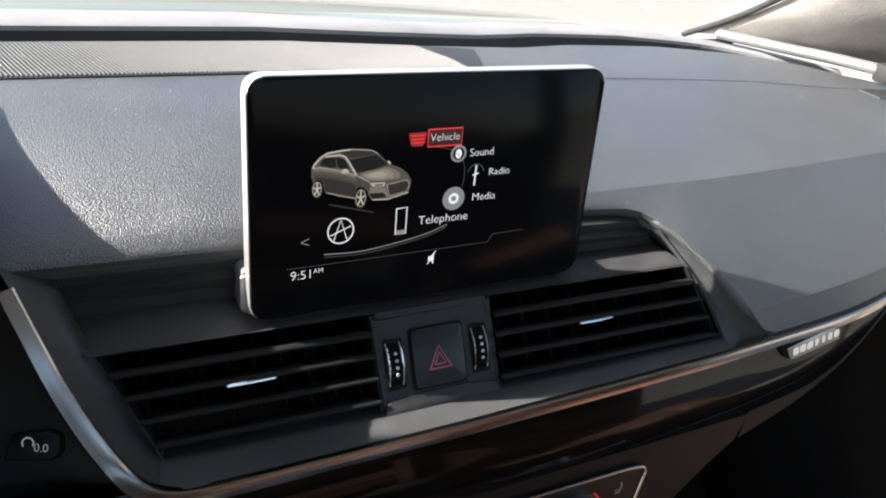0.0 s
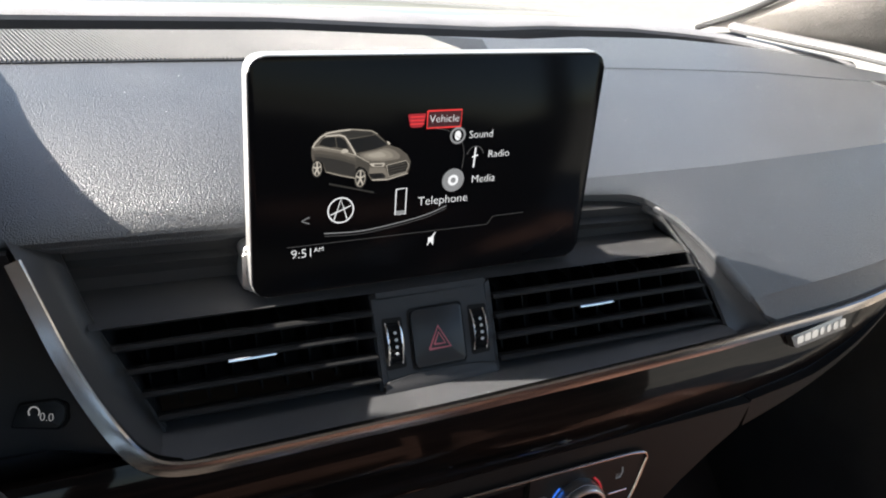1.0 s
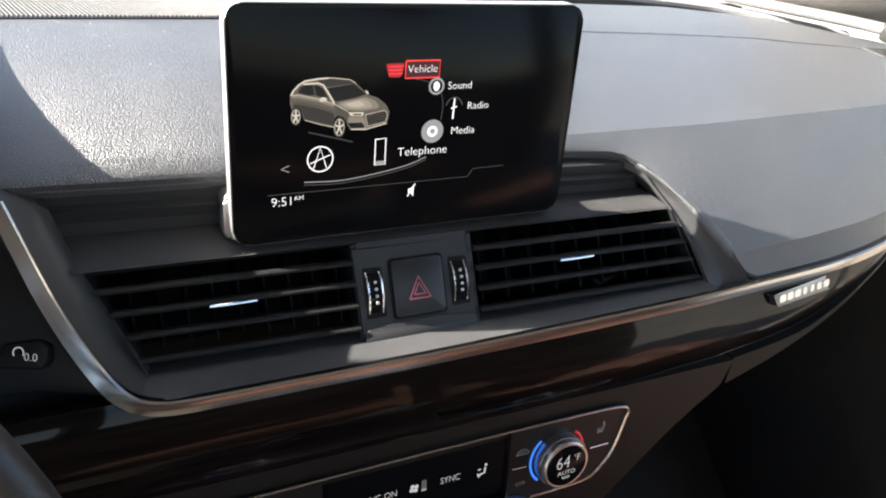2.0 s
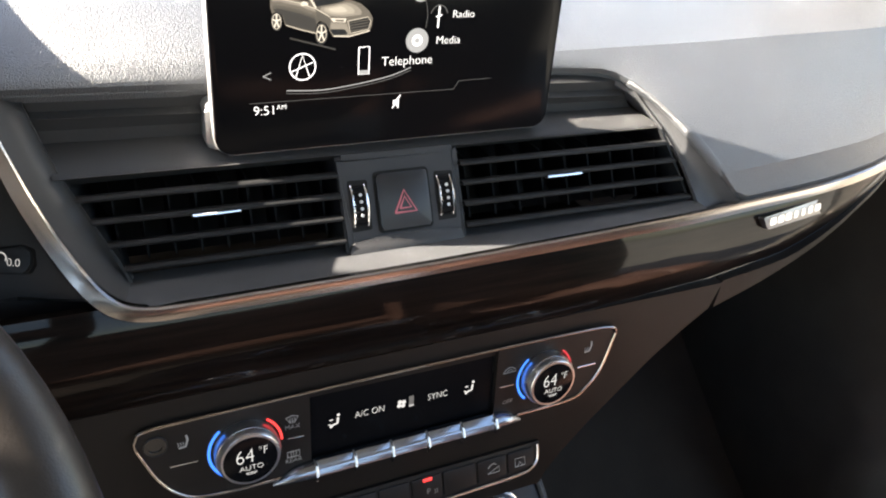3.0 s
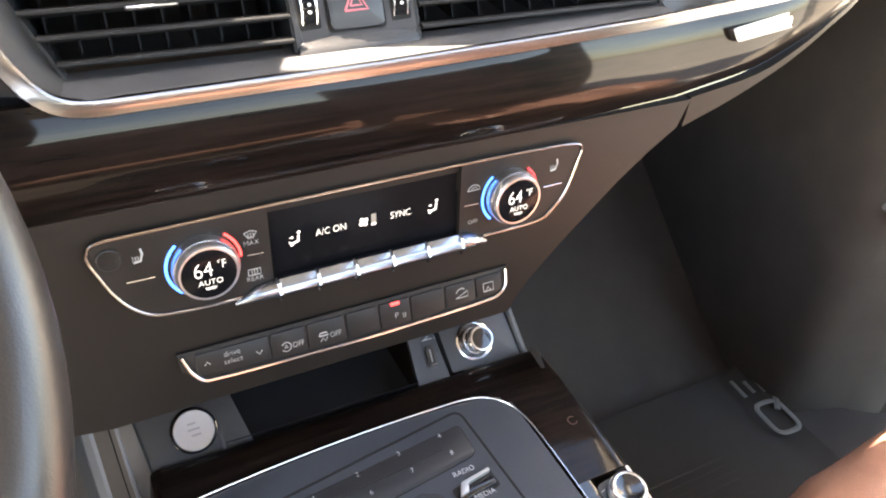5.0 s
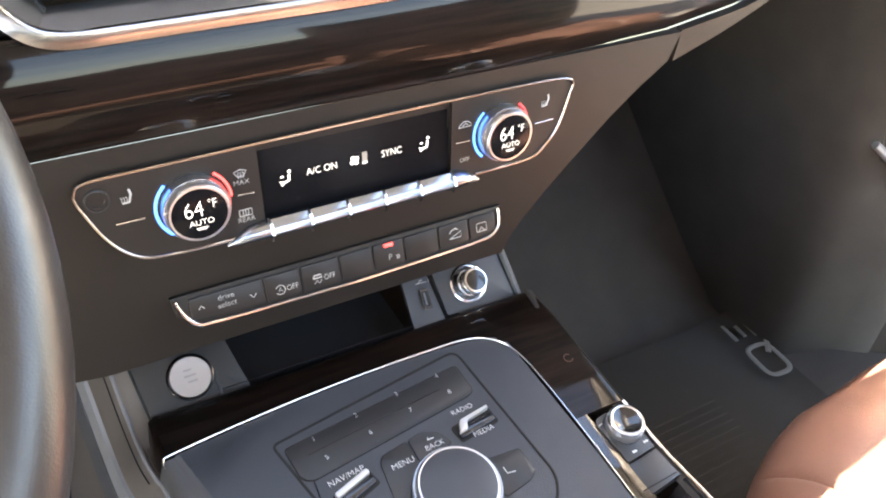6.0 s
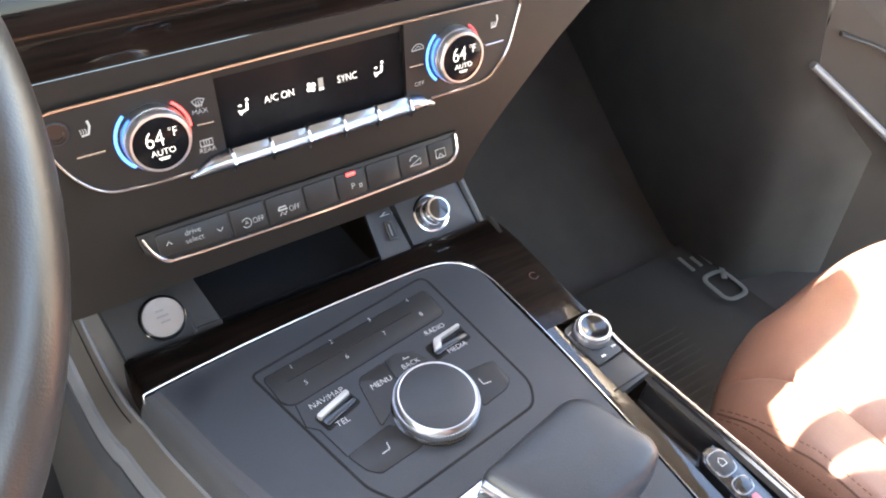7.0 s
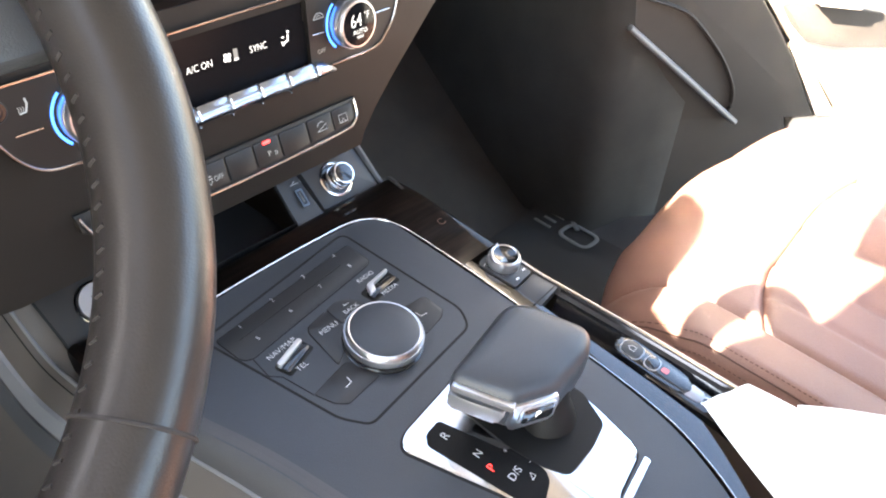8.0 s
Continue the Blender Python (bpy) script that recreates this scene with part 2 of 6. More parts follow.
def sweep(path, rx, ry=None, up=(0, 0, 1), n=10, closed=False, taper=None, bm=None):
    """A bar of oval section along the path. up: the direction of its ry axis; taper: the section's size along the way."""
    ry = rx if ry is None else ry
    bm = bm or bmesh.new()
    P, up = [Vector(p) for p in path], Vector(up)
    rings = []
    for i, p in enumerate(P):
        a = P[i - 1] if (i or closed) else P[i]
        b = P[(i + 1) % len(P)] if (i < len(P) - 1 or closed) else P[i]
        d = (b - a).normalized()
        s = d.cross(up).normalized()
        v = s.cross(d)
        f = taper(i / (len(P) - 1)) if taper else 1.0
        rings.append([bm.verts.new(p + s * (rx * f * math.cos(2 * math.pi * k / n)) + v * (ry * f * math.sin(2 * math.pi * k / n))) for k in range(n)])
    m = len(rings)
    for i in range(m if closed else m - 1):
        a, b = rings[i], rings[(i + 1) % m]
        for k in range(n):
            bm.faces.new((a[k - 1], a[k], b[k], b[k - 1]))
    if not closed:
        bm.faces.new(rings[0][::-1])
        bm.faces.new(rings[-1])
    return bm


def sheet(rows, thick=0.0, push=(0, 0, -1), close=False):
    """A surface through rows of points; with thick it becomes a closed slab, pushed out along push."""
    bm = bmesh.new()
    P = Vector(push) * thick
    V = [[bm.verts.new(p) for p in r] for r in rows]
    for a, b in zip(V, V[1:]):
        for k in range(len(a) - 1):
            bm.faces.new((a[k], a[k + 1], b[k + 1], b[k]))
    if thick:
        U = [[bm.verts.new(Vector(p) + P) for p in r] for r in rows]
        for a, b in zip(U, U[1:]):
            for k in range(len(a) - 1):
                bm.faces.new((a[k], b[k], b[k + 1], a[k + 1]))
        rim = [(i, 0) for i in range(len(V))] + [(len(V) - 1, k) for k in range(1, len(V[0]))]
        rim += [(i, len(V[0]) - 1) for i in range(len(V) - 2, -1, -1)] + [(0, k) for k in range(len(V[0]) - 2, 0, -1)]
        for (i, k), (j, l) in zip(rim, rim[1:] + rim[:1]):
            bm.faces.new((V[i][k], V[j][l], U[j][l], U[i][k]))
    return bm


def letters(name, body, size, M, mat, parent, thick=0.00025, label=""):
    """Writing, flat on the frame M, centred."""
    cu = bpy.data.curves.new("letters", "FONT")
    cu.body, cu.size, cu.align_x, cu.align_y, cu.extrude, cu.resolution_u = body, size, "CENTER", "CENTER", thick, 3
    cu.offset = -0.018 * size
    ob = bpy.data.objects.new("letters", cu)
    scene.collection.objects.link(ob)
    me = bpy.data.meshes.new_from_object(ob.evaluated_get(bpy.context.evaluated_depsgraph_get()))
    bm = bmesh.new()
    bm.from_mesh(me)
    bpy.data.objects.remove(ob)
    bpy.data.curves.remove(cu)
    bpy.data.meshes.remove(me)
    bm.transform(M)
    return part(name, bm, mat, parent, label, smooth=0)


def arc(r, a0, a1, n=16):
    return [(r * math.cos(radians(a0 + (a1 - a0) * k / n)), r * math.sin(radians(a0 + (a1 - a0) * k / n)), 0) for k in range(n + 1)]


def line(pts, w, M, h=0.0003):
    """A thin stroke on a face."""
    return sweep([M @ Vector((p[0], p[1], 0.0)) for p in pts], w / 2, h, up=M.to_3x3() @ Vector((0, 0, 1)), n=6)


def ease(t):
    t = min(max(t, 0.0), 1.0)
    return t * t * (3 - 2 * t)


def lerp(table, x):
    """Straight reading of a table of (x, value)."""
    if x <= table[0][0]:
        return table[0][1]
    for (a, va), (b, vb) in zip(table, table[1:]):
        if x <= b:
            return va + (vb - va) * (x - a) / (b - a)
    return table[-1][1]


# the cabin's shell
def slab(pts, lo, hi, M=None):
    return prism(pts, lo, hi, M)


SIDE = fr((0, 0, 0), (0, 1, 0), (0, 0, 1))  # plane of y and z, its face towards +x
whole("ground", sheet([[(x, y, -0.42) for x in (-90, -3, 0, 3, 90)] for y in (-90, -3, 0, 3, 90)], 0.2), CONCRETE, "pale sunlit concrete ground outside the car", "ground", "structure")
floor = thing("floor", "black carpeted footwell floor of the car", "floor", (0.4, 0.1, 0), kind="structure")
FLOOR = [(-0.80, 0.02), (-0.2, 0.02), (0.2, 0.02), (0.50, 0.016), (0.80, 0.02), (0.86, 0.05), (0.98, 0.055), (1.20, 0.02)]
part("carpet", sheet([[(x, y, z + lerp([(-1.7, 0), (0.22, 0.0), (0.62, 0.28)], y)) for x, z in FLOOR] for y in [-1.7 + 0.1 * k for k in range(24)]], 0.03), CARPET, floor)
# Added out of view; its upper outline is cut to shape sunlight on the seat.
whole("shade_wall_left", prism([(-1.9, -0.1), (1.15, -0.1), (0.62, 0.94), (0.36, 1.18), (0.245, 1.36), (0.240, 1.445), (0.206, 1.443), (0.168, 1.426), (0.128, 1.382), (0.107, 1.337), (0.10, 1.26), (-0.03, 1.22), (-0.047, 1.35), (-0.036, 1.40), (-0.035, 1.48), (-0.42, 1.48), (-0.42, 0.16), (-1.05, 0.16), (-1.05, 1.48), (-1.9, 1.48)], -0.84, -0.80, SIDE), SOFT, "added dark wall on the driver's side, outlined to shade seat and console", "wall", "structure")
whole("wall_rear", rbox(1.7, 0.04, 1.0, 0, Matrix.Translation((0, -1.9, 0.40))), SOFT, "dark rear end of the cabin", "wall", "structure")
whole("wall_right", prism([(-1.9, -0.1), (-0.62, -0.1), (-0.62, 0.95), (-0.66, 1.48), (-0.74, 1.48), (-0.74, 0.95), (-1.9, 0.95)], 0.84, 0.88, SIDE), SOFT, "dark trim closing the passenger side behind the door", "wall", "structure")
whole("bulkhead", sheet([[(x, y, z) for x in (-0.8, 0, 0.82)] for y, z in ((0.36, -0.1), (0.60, 0.2), (0.60, 0.92))], 0.03, (0, 1, 0)), CARPET, "black carpeted bulkhead in front of the footwell", "wall", "structure")
rows = []
for x, y, h in ((0.815, 0.62, 0.9), (0.795, 0.34, 0.86), (0.784, 0.22, 0.80), (0.780, 0.15, 0.72), (0.783, 0.10, 0.62), (0.793, 0.072, 0.57), (0.810, 0.052, 0.42), (0.836, 0.033, 0.40), (0.868, 0.0095, 0.35), (0.91, -0.022, 0.30)):
    rows.append([(x, y, 0.01 + (h - 0.01) * k / 5) for k in range(6)])
whole("kick_panel", sheet(rows, 0.006, (1, 0.3, 0)), KICK, "black carpet beside the footwell", "panel", "structure", smooth=60)


def roof_z(x):
    return 1.52 - 0.05 * (x / 0.75) ** 2


roof = thing("roof", "grey woven headliner with a closed sunroof blind", "ceiling", (0, -0.8, 1.4), kind="structure")
for y0, y1, x0, x1 in ((-0.70, 0.0, -0.78, 0.78), (-1.92, -1.60, -0.78, 0.78), (-1.60, -0.70, -0.78, -0.44), (-1.60, -0.70, 0.44, 0.78)):
    part("headliner", sheet([[(x0 + (x1 - x0) * k / 8, y, roof_z(x0 + (x1 - x0) * k / 8) - (0.03 if y > -0.1 else 0)) for k in range(9)] for y in (y0, (y0 + y1) / 2, y1)], 0.03, (0, 0, 1)), HEADLINER, roof)
part("blind", sheet([[(-0.45 + 0.90 * k / 8, y, roof_z(-0.45 + 0.90 * k / 8) + 0.012) for k in range(9)] for y in (-1.61, -1.15, -0.69)], 0.02, (0, 0, 1)), HEADLINER, roof, "closed grey sunroof blind")
wind = whole("windscreen", sheet([[(x, y + 0.10 * (1 - (x / 0.8) ** 2), z) for x in [-0.78 + 0.156 * k for k in range(11)]] for y, z in ((0.66, 0.93), (0.40, 1.10), (0.15, 1.28), (-0.07, 1.46))], 0.005, (0, 0.5, 0.86)), WINDSCREEN, "clear glass windscreen", "window", "structure")
wind.visible_shadow = False


PILLAR = [(0.765, 0.66, 0.922), (0.747, 0.475, 1.007), (0.71, 0.2, 1.19), (0.67, -0.06, 1.46)]
PILLAR_LEFT = [(0.765, 0.66, 0.922), (0.745, 0.30, 1.04), (0.73, -0.06, 1.20), (0.70, -0.27, 1.48)]


def pillar(s, name, label):
    """A roof pillar beside the windscreen, its trim rounded towards the cabin; s: -1 driver's side, 1 passenger side."""
    rows, line_of = [], spline([(x * s, y, z) for x, y, z in (PILLAR if s > 0 else PILLAR_LEFT)])
    for k in range(13):
        f = line_of[k * 2] + Vector((0.018 * s, 0, 0))
        w = 1.0 if s > 0 else 0.18
        rows.append([f + Vector((dx * s * (1 if s > 0 else 0.3), dy * w, dz)) for dx, dy, dz in ((0, 0, 0), (-0.012, -0.020, 0.006), (-0.016, -0.060, 0.012), (-0.008, -0.110, 0.014), (0.016, -0.170, 0.012), (0.05, -0.22, 0.008), (0.10, -0.26, 0))])
    return whole(name, sheet(rows, 0.02, (s, 0.1, 0.2)), HEADLINER, label, "pillar", "structure")


pillar(-1, "pillar_left", "grey woven trim of the driver's windscreen pillar")
pillar(1, "pillar_right", "grey woven trim of the passenger's windscreen pillar")
whole("seal", sweep(spline(PILLAR), 0.005), RUBBER, "black rubber seal along the windscreen pillar", "seal", "structure")
bonnet = thing("bonnet", "grey painted car bonnet beyond the windscreen", "bonnet", (0, 1.2, 0.9), kind="structure")
part("panel", sheet([[(x, y, 0.915 - 0.02 * (x / 0.7) ** 2 - 0.16 * ((y - 0.78) / 1.0) ** 2) for x in [-0.75 + 0.15 * k for k in range(11)]] for y in [0.80 + 0.1 * k for k in range(12)]], 0.02), BONNET, bonnet)
part("cowl", sheet([[(x, y, z) for x in (-0.75, 0, 0.75)] for y, z in ((0.69, 0.915), (0.74, 0.90), (0.80, 0.895))], 0.02), SOFT, bonnet, "black plastic cowl below the windscreen")

# the open passenger door
DOOR = fr((0.803, 0.062, 0.0), (0.795, -0.607, 0), (0, 0, 1))
door = thing("door_1", "open passenger door with dark lower panel, pocket and tan insert", "door", (0.8, 0.06, 0.2), kind="structure")
part("lower_flank", prism([(0.0, 0.0), (0.56, 0.0), (0.50, 0.12), (0.366, 0.222), (0.35, 0.2615), (0.0, 0.2615)], -0.045, -0.002, DOOR), DOORBLACK, door, "dark lower flank of the door")
part("lower_panel", prism(rounded([(0.0, 0.2617), (0.41, 0.26), (0.32, 0.385), (0.226, 0.49), (0.20, 0.56), (0.0, 0.56)], 0.004), -0.03, 0.0, DOOR, 0.004), DOORBLACK, door, "black plastic lower door panel")
part("sill_trim", prism([(0.415, 0.262), (0.455, 0.262), (0.33, 0.40), (0.322, 0.39)], -0.03, 0.001, DOOR), BEIGE, door)
part("insert", prism(rounded([(0.235, 0.49), (0.33, 0.40), (0.47, 0.262), (0.37, 0.255), (0.37, 0.0), (1.05, 0.0), (1.05, 0.95), (0.0, 0.95), (0.0, 0.565), (0.205, 0.565)], 0.01), -0.04, -0.004, DOOR), BEIGE, door, "tan door insert")
part("armrest", prism(rounded([(0.262, 0.482), (0.297, 0.441), (0.335, 0.412), (0.402, 0.400), (1.0, 0.385), (1.0, 0.440), (0.476, 0.458), (0.417, 0.468)], 0.012), -0.01, 0.004, DOOR, 0.003), DOORBLACK, door, "dark grey hollow under the armrest")
part("pull_handle", prism(rounded([(0.315, 0.484), (0.415, 0.474), (0.430, 0.500), (0.330, 0.510)], 0.010), -0.01, 0.022, DOOR, 0.008), BEIGE, door, "tan pull handle")
part("pocket_rim", sweep([DOOR @ Vector((s, z, 0.012)) for s, z, _ in spline([(-0.006, 0.447, 0), (0.12, 0.353, 0), (0.24, 0.262, 0)])], 0.008, 0.006), GREYTRIM, door, "grey rim of the door pocket")
part("pocket_edge", sweep([DOOR @ Vector((s, z, 0.004)) for s, z, _ in spline([(0.02, 0.492, 0), (0.09, 0.47, 0), (0.14, 0.43, 0), (0.19, 0.375, 0), (0.222, 0.322, 0), (0.226, 0.275, 0)])], 0.007, 0.003), DOORBLACK, door)
part("outer_skin", prism([(0.06, 0.0), (1.05, 0.0), (1.05, 0.95), (0.06, 0.95)], -0.10, -0.05, DOOR), BONNET, door, "grey painted outer skin")

# dashboard pad: one curve across the car, bent at the passenger end
def bend(x):
    return max(0.0, x - 0.36) ** 2


def strip_z(x):
    return lerp([(-0.2, 0.786), (0, 0.786), (0.12, 0.788), (0.24, 0.791), (0.3, 0.7945), (0.36, 0.798), (0.42, 0.801), (0.48, 0.8025), (0.85, 0.815)], x)


def strip_y(x):
    return 0.0115 + bend(x)


def lip_z(x):
    return lerp([(-0.25, 0.9030), (-0.14, 0.8995), (0.15, 0.8907), (0.195, 0.8895), (0.212, 0.886), (0.235, 0.872), (0.2545, 0.852), (0.275, 0.826), (0.30, strip_z(0.3) + 0.003), (0.85, 0.818)], x)


FLAT = [(0.0, 0.0), (0.02, 0.0050), (0.06, 0.0160), (0.10, 0.0270), (0.15, 0.0400), (0.20, 0.0500), (0.25, 0.0550), (0.36, 0.0550)]
ROUND = [(0.0, 0.0), (0.008, 0.0066), (0.018, 0.0138), (0.03, 0.0210), (0.045, 0.0285), (0.065, 0.0362), (0.09, 0.0430), (0.12, 0.0488), (0.155, 0.0530), (0.20, 0.0558), (0.36, 0.0540)]


def rear_y(x):
    """The pad's far edge, which comes back towards the passenger's pillar."""
    return 0.44 + lerp([(0.15, 0.0), (0.30, 0.028), (0.40, 0.050), (0.50, 0.048), (0.60, 0.042), (0.68, 0.036), (0.74, 0.012), (0.77, -0.025), (0.79, -0.070), (0.85, -0.120)], x)


def section(x):
    """The pad's outline at x as (y, z), from its lip to the far edge: lip, low fold, sloping band, crease, top."""
    yc = lerp([(-0.25, 0.098), (-0.14, 0.100), (0.15, 0.1130), (0.3, 0.1040), (0.4, 0.1060), (0.5, 0.1170), (0.6, 0.1270), (0.85, 0.1490)], x)
    zc = lerp([(-0.25, 0.9155), (-0.14, 0.9130), (0.15, 0.9020), (0.3, 0.9065), (0.4, 0.9085), (0.5, 0.9068), (0.85, 0.9055)], x)
    zt = lerp([(0.0, 0.960), (0.15, 0.954), (0.31, 0.9435), (0.55, 0.9400), (0.70, 0.930), (0.85, 0.920)], x)
    y2, z2 = strip_y(x) + 0.0075, lerp([(0.2, 0.813), (0.3, 0.8203), (0.4, 0.8274), (0.5, 0.8288), (0.85, 0.838)], x)
    low = [(strip_y(x), strip_z(x) + 0.003), (y2 - 0.002, z2 - 0.010), (y2, z2)] + [(y2 + (yc - y2) * t, z2 + (zc - z2) * t + 0.004 * math.sin(math.pi * t)) for t in (0.15, 0.3, 0.45, 0.6, 0.75, 0.9, 1.0)]
    z0 = lip_z(x)
    if x < 0.25:
        w, by_z = ease((x - 0.16) / 0.09), [(q, p) for p, q in low]
        ts = (0, 0.11, 0.22, 0.33, 0.44, 0.55, 0.66, 0.77, 0.88, 1.0)
        low = [((yc - 0.0085 + 0.0085 * t ** 1.4) * (1 - w) + lerp(by_z, z0 + (zc - z0) * t) * w, z0 + (zc - z0) * t) for t in ts]
    k = [i for i in range(len(low) - 1) if low[i + 1][1] > z0][0]
    (ya, za), (yb, zb) = low[k], low[k + 1]
    f = max(0.0, (z0 - za) / (zb - za))
    low = [(ya + (yb - ya) * f, za + (zb - za) * f)] + low[k + 1:]
    f, w = (zt - zc) / 0.056, ease(x / 0.25)
    return low, [(y, zc + f * (lerp(ROUND, y - yc) * (1 - w) + lerp(FLAT, y - yc) * w)) for y in [yc + (rear_y(x) - yc) * (i / 24) ** 1.2 for i in range(25)]]


def pad_y(x, y, h=0.0):
    """A point of the pad's top at the depth y."""
    return Vector((x, y, lerp(section(x)[1], y) + h))


dash = thing("dashboard", "dark grey grained dashboard with leatherette pad", "dashboard", (0, 0.2, 0.8))
XS = [-0.80 + 0.02 * k for k in range(50)] + [0.195 + 0.0125 * k for k in range(10)] + [0.33 + 0.02 * k for k in range(27)]
rows = []
for x in XS:
    low, high = section(x)
    lip = Vector((x, *low[0]))
    run = [low[0]]
    for i in range(9):
        s = (i + 1) / 9 * (len(low) - 1)
        j = min(int(s), len(low) - 2)
        run.append(tuple(Vector(low[j]).lerp(Vector(low[j + 1]), s - j)))
    if len(low) > 8:
        run = low
    run = run[:1] + [run[1 + int(round(i * (len(run) - 2) / 8))] for i in range(9)]
    rows.append([lip + Vector((0, 0.022, -0.010)), lip + Vector((0, 0.010, -0.007)), lip + Vector((0, 0.002, -0.0045))] + [Vector((x, y, z)) for y, z in run + high[1:]])
part("pad", sheet(rows, 0.008, (0, 0.6, -0.8)), LEATHER, dash, "grey grained leatherette pad", smooth=16)
part("seam", sweep([pad_y(x, 0.323 - 0.065 * (x - 0.326), 0.0001) for x in [0.18 + 0.02 * k for k in range(29)]], 0.0012, 0.0008), LEATHER, dash)
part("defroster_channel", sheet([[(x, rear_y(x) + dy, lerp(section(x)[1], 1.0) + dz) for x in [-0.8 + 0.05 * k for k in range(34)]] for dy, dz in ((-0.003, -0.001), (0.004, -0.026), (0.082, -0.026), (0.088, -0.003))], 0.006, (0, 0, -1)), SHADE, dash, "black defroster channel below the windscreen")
part("windscreen_shelf", sheet([[(x, max(rear_y(x) + dy, ym), lerp(section(x)[1], 1.0) + dz) for x in [-0.8 + 0.05 * k for k in range(34)]] for dy, ym, dz in ((0.087, 0, -0.002), (0.095, 0, 0.002), (0.14, 0, 0.001), (0.18, 0.63, -0.004), (0.22, 0.67, -0.012), (0.24, 0.69, -0.05))], 0.006, (0, 0, -1)), SHELF, dash, "grey shelf below the windscreen")
part("end_trim", sweep(spline([(0.752, 0.57, 0.940), (0.784, 0.454, 0.940), (0.803, 0.39, 0.940), (0.816, 0.33, 0.939)]), 0.010, 0.008), GREYTRIM, dash, "pale trim beside the pillar")
part("end_cap", rbox(0.022, 0.034, 0.026, 0.006, Matrix.Translation((0.818, 0.316, 0.936))), RUBBER, dash, "black rubber end piece")
side_vent = part("side_vent", sheet([[pad_y(x, y, 0.0012) for x in (0.735, 0.77, 0.81)] for y in (0.262, 0.28, 0.298)], 0.002), SOFT, dash, "slotted side window vent")
for k in range(5):
    part("slot", sheet([[pad_y(x, y, 0.0018) for x in (0.74 + 0.013 * k, 0.748 + 0.013 * k)] for y in (0.265, 0.28, 0.295)], 0.001), GAP, side_vent)
def grille_x(y):
    return 0.170 + 0.42 * (y - 0.30)


grille = part("speaker_grille", sheet([[pad_y(-0.78 + (grille_x(y) + 0.78) * j / 50, y, 0.0014) for j in range(51)] for y in [0.300 + 0.0225 * k for k in range(7)]], 0.002), SHADE, dash, "slotted centre speaker grille")
bm = bmesh.new()
for k in range(175):
    x = -0.42 + 0.0034 * k
    sweep([pad_y(x, 0.303, 0.0018), pad_y(x - 0.012, 0.365, 0.0020), pad_y(x - 0.024, 0.430, 0.0018)], 0.0008, 0.0010, n=4, bm=bm)
tagged(part("rib", bm, GRILLE, grille, "fine ribs of the grille"), kind="stuff")
part("rolled_edge", sweep(spline([Vector((x, *section(x)[0][0])) + Vector((0.0035, 0.0035, -0.0035)) for x in (0.212, 0.222, 0.236, 0.2545, 0.275, 0.292)], 4), 0.0058, n=14, taper=lambda t: lerp([(0, 0.3), (0.15, 0.9), (0.8, 1.0), (1, 0.5)], t)), LEATHER, dash, "grained edge of the pad beside the vent", smooth=60)
# driver's hood over the instruments
rows = []
for y, z in ((-0.079, 0.872), (-0.05, 0.916), (-0.028, 0.936), (0.022, 0.947), (0.07, 0.968), (0.115, 0.982), (0.165, 0.985), (0.24, 0.986), (0.32, 0.975)):
    low_z = min(z - 0.005, lerp([(-0.1, 0.76), (0.04, 0.80), (0.09, 0.90), (0.3, 0.95)], y))
    rows.append([(-0.66 + 0.376 * u, y, low_z + (z - low_z) * math.sin(math.pi * u) ** 0.025) for u in [0, 0.004, 0.015, 0.04, 0.08, 0.14, 0.22, 0.32, 0.44, 0.56, 0.68, 0.78, 0.86, 0.92, 0.96, 0.985, 0.996, 1]])
part("instrument_hood", sheet(rows, 0.008), LEATHER, dash, "padded hood over the instruments")
# stepped recess below the pad
STEPS = [(0.109, 0.899, 1), (0.109, 0.8930, 1), (0.098, 0.8905, 1), (0.1005, 0.8820, 1), (0.0942, 0.8793, 1), (0.0995, 0.870, 0.8), (0.1000, 0.8612, 0.7), (0.0680, 0.8495, 0.2), (0.085, 0.838, 0)]
rows = []
for u in [k / 40 for k in range(41)]:
    rows.append([])
    for y, z, k in STEPS:
        xl, xr = lerp([(0.84, -0.226), (0.90, -0.240)], z), lerp([(0.84, 0.248), (0.89, 0.214)], z)
        x = xl + (xr - xl) * u
        rows[-1].append((x, y - (0.015 * x if z < 0.85 else 0), z - 0.0324 * (x + 0.17) * k))
part("recess", sheet(rows, 0.003, (0, 0.5, 0.3)), RECESS, dash, "stepped black recess above the vents", smooth=25)
cheek = [[(0.214, 0.098, 0.889), (0.226, 0.080, 0.868), (0.240, 0.062, 0.848), (0.254, 0.040, 0.820), (0.262, 0.022, 0.794), (0.268, 0.014, 0.7865)],
         [Vector((x, *section(x)[0][0])) + Vector((0, -0.001, -0.004)) for x in (0.218, 0.236, 0.2545, 0.275, 0.296)] + [Vector((0.306, 0.0105, 0.7905))]]
cheek = [[Vector(a).lerp(Vector(b), t) + Vector((0, 0.005, -0.003)) * math.sin(math.pi * t) for a, b in zip(*cheek)] for t in (0, 0.2, 0.4, 0.6, 0.8, 1)]
part("cheek", sheet(cheek, 0.006, (0, 0.6, -0.3)), SOFT, dash, "smooth grey cheek beside the vent")
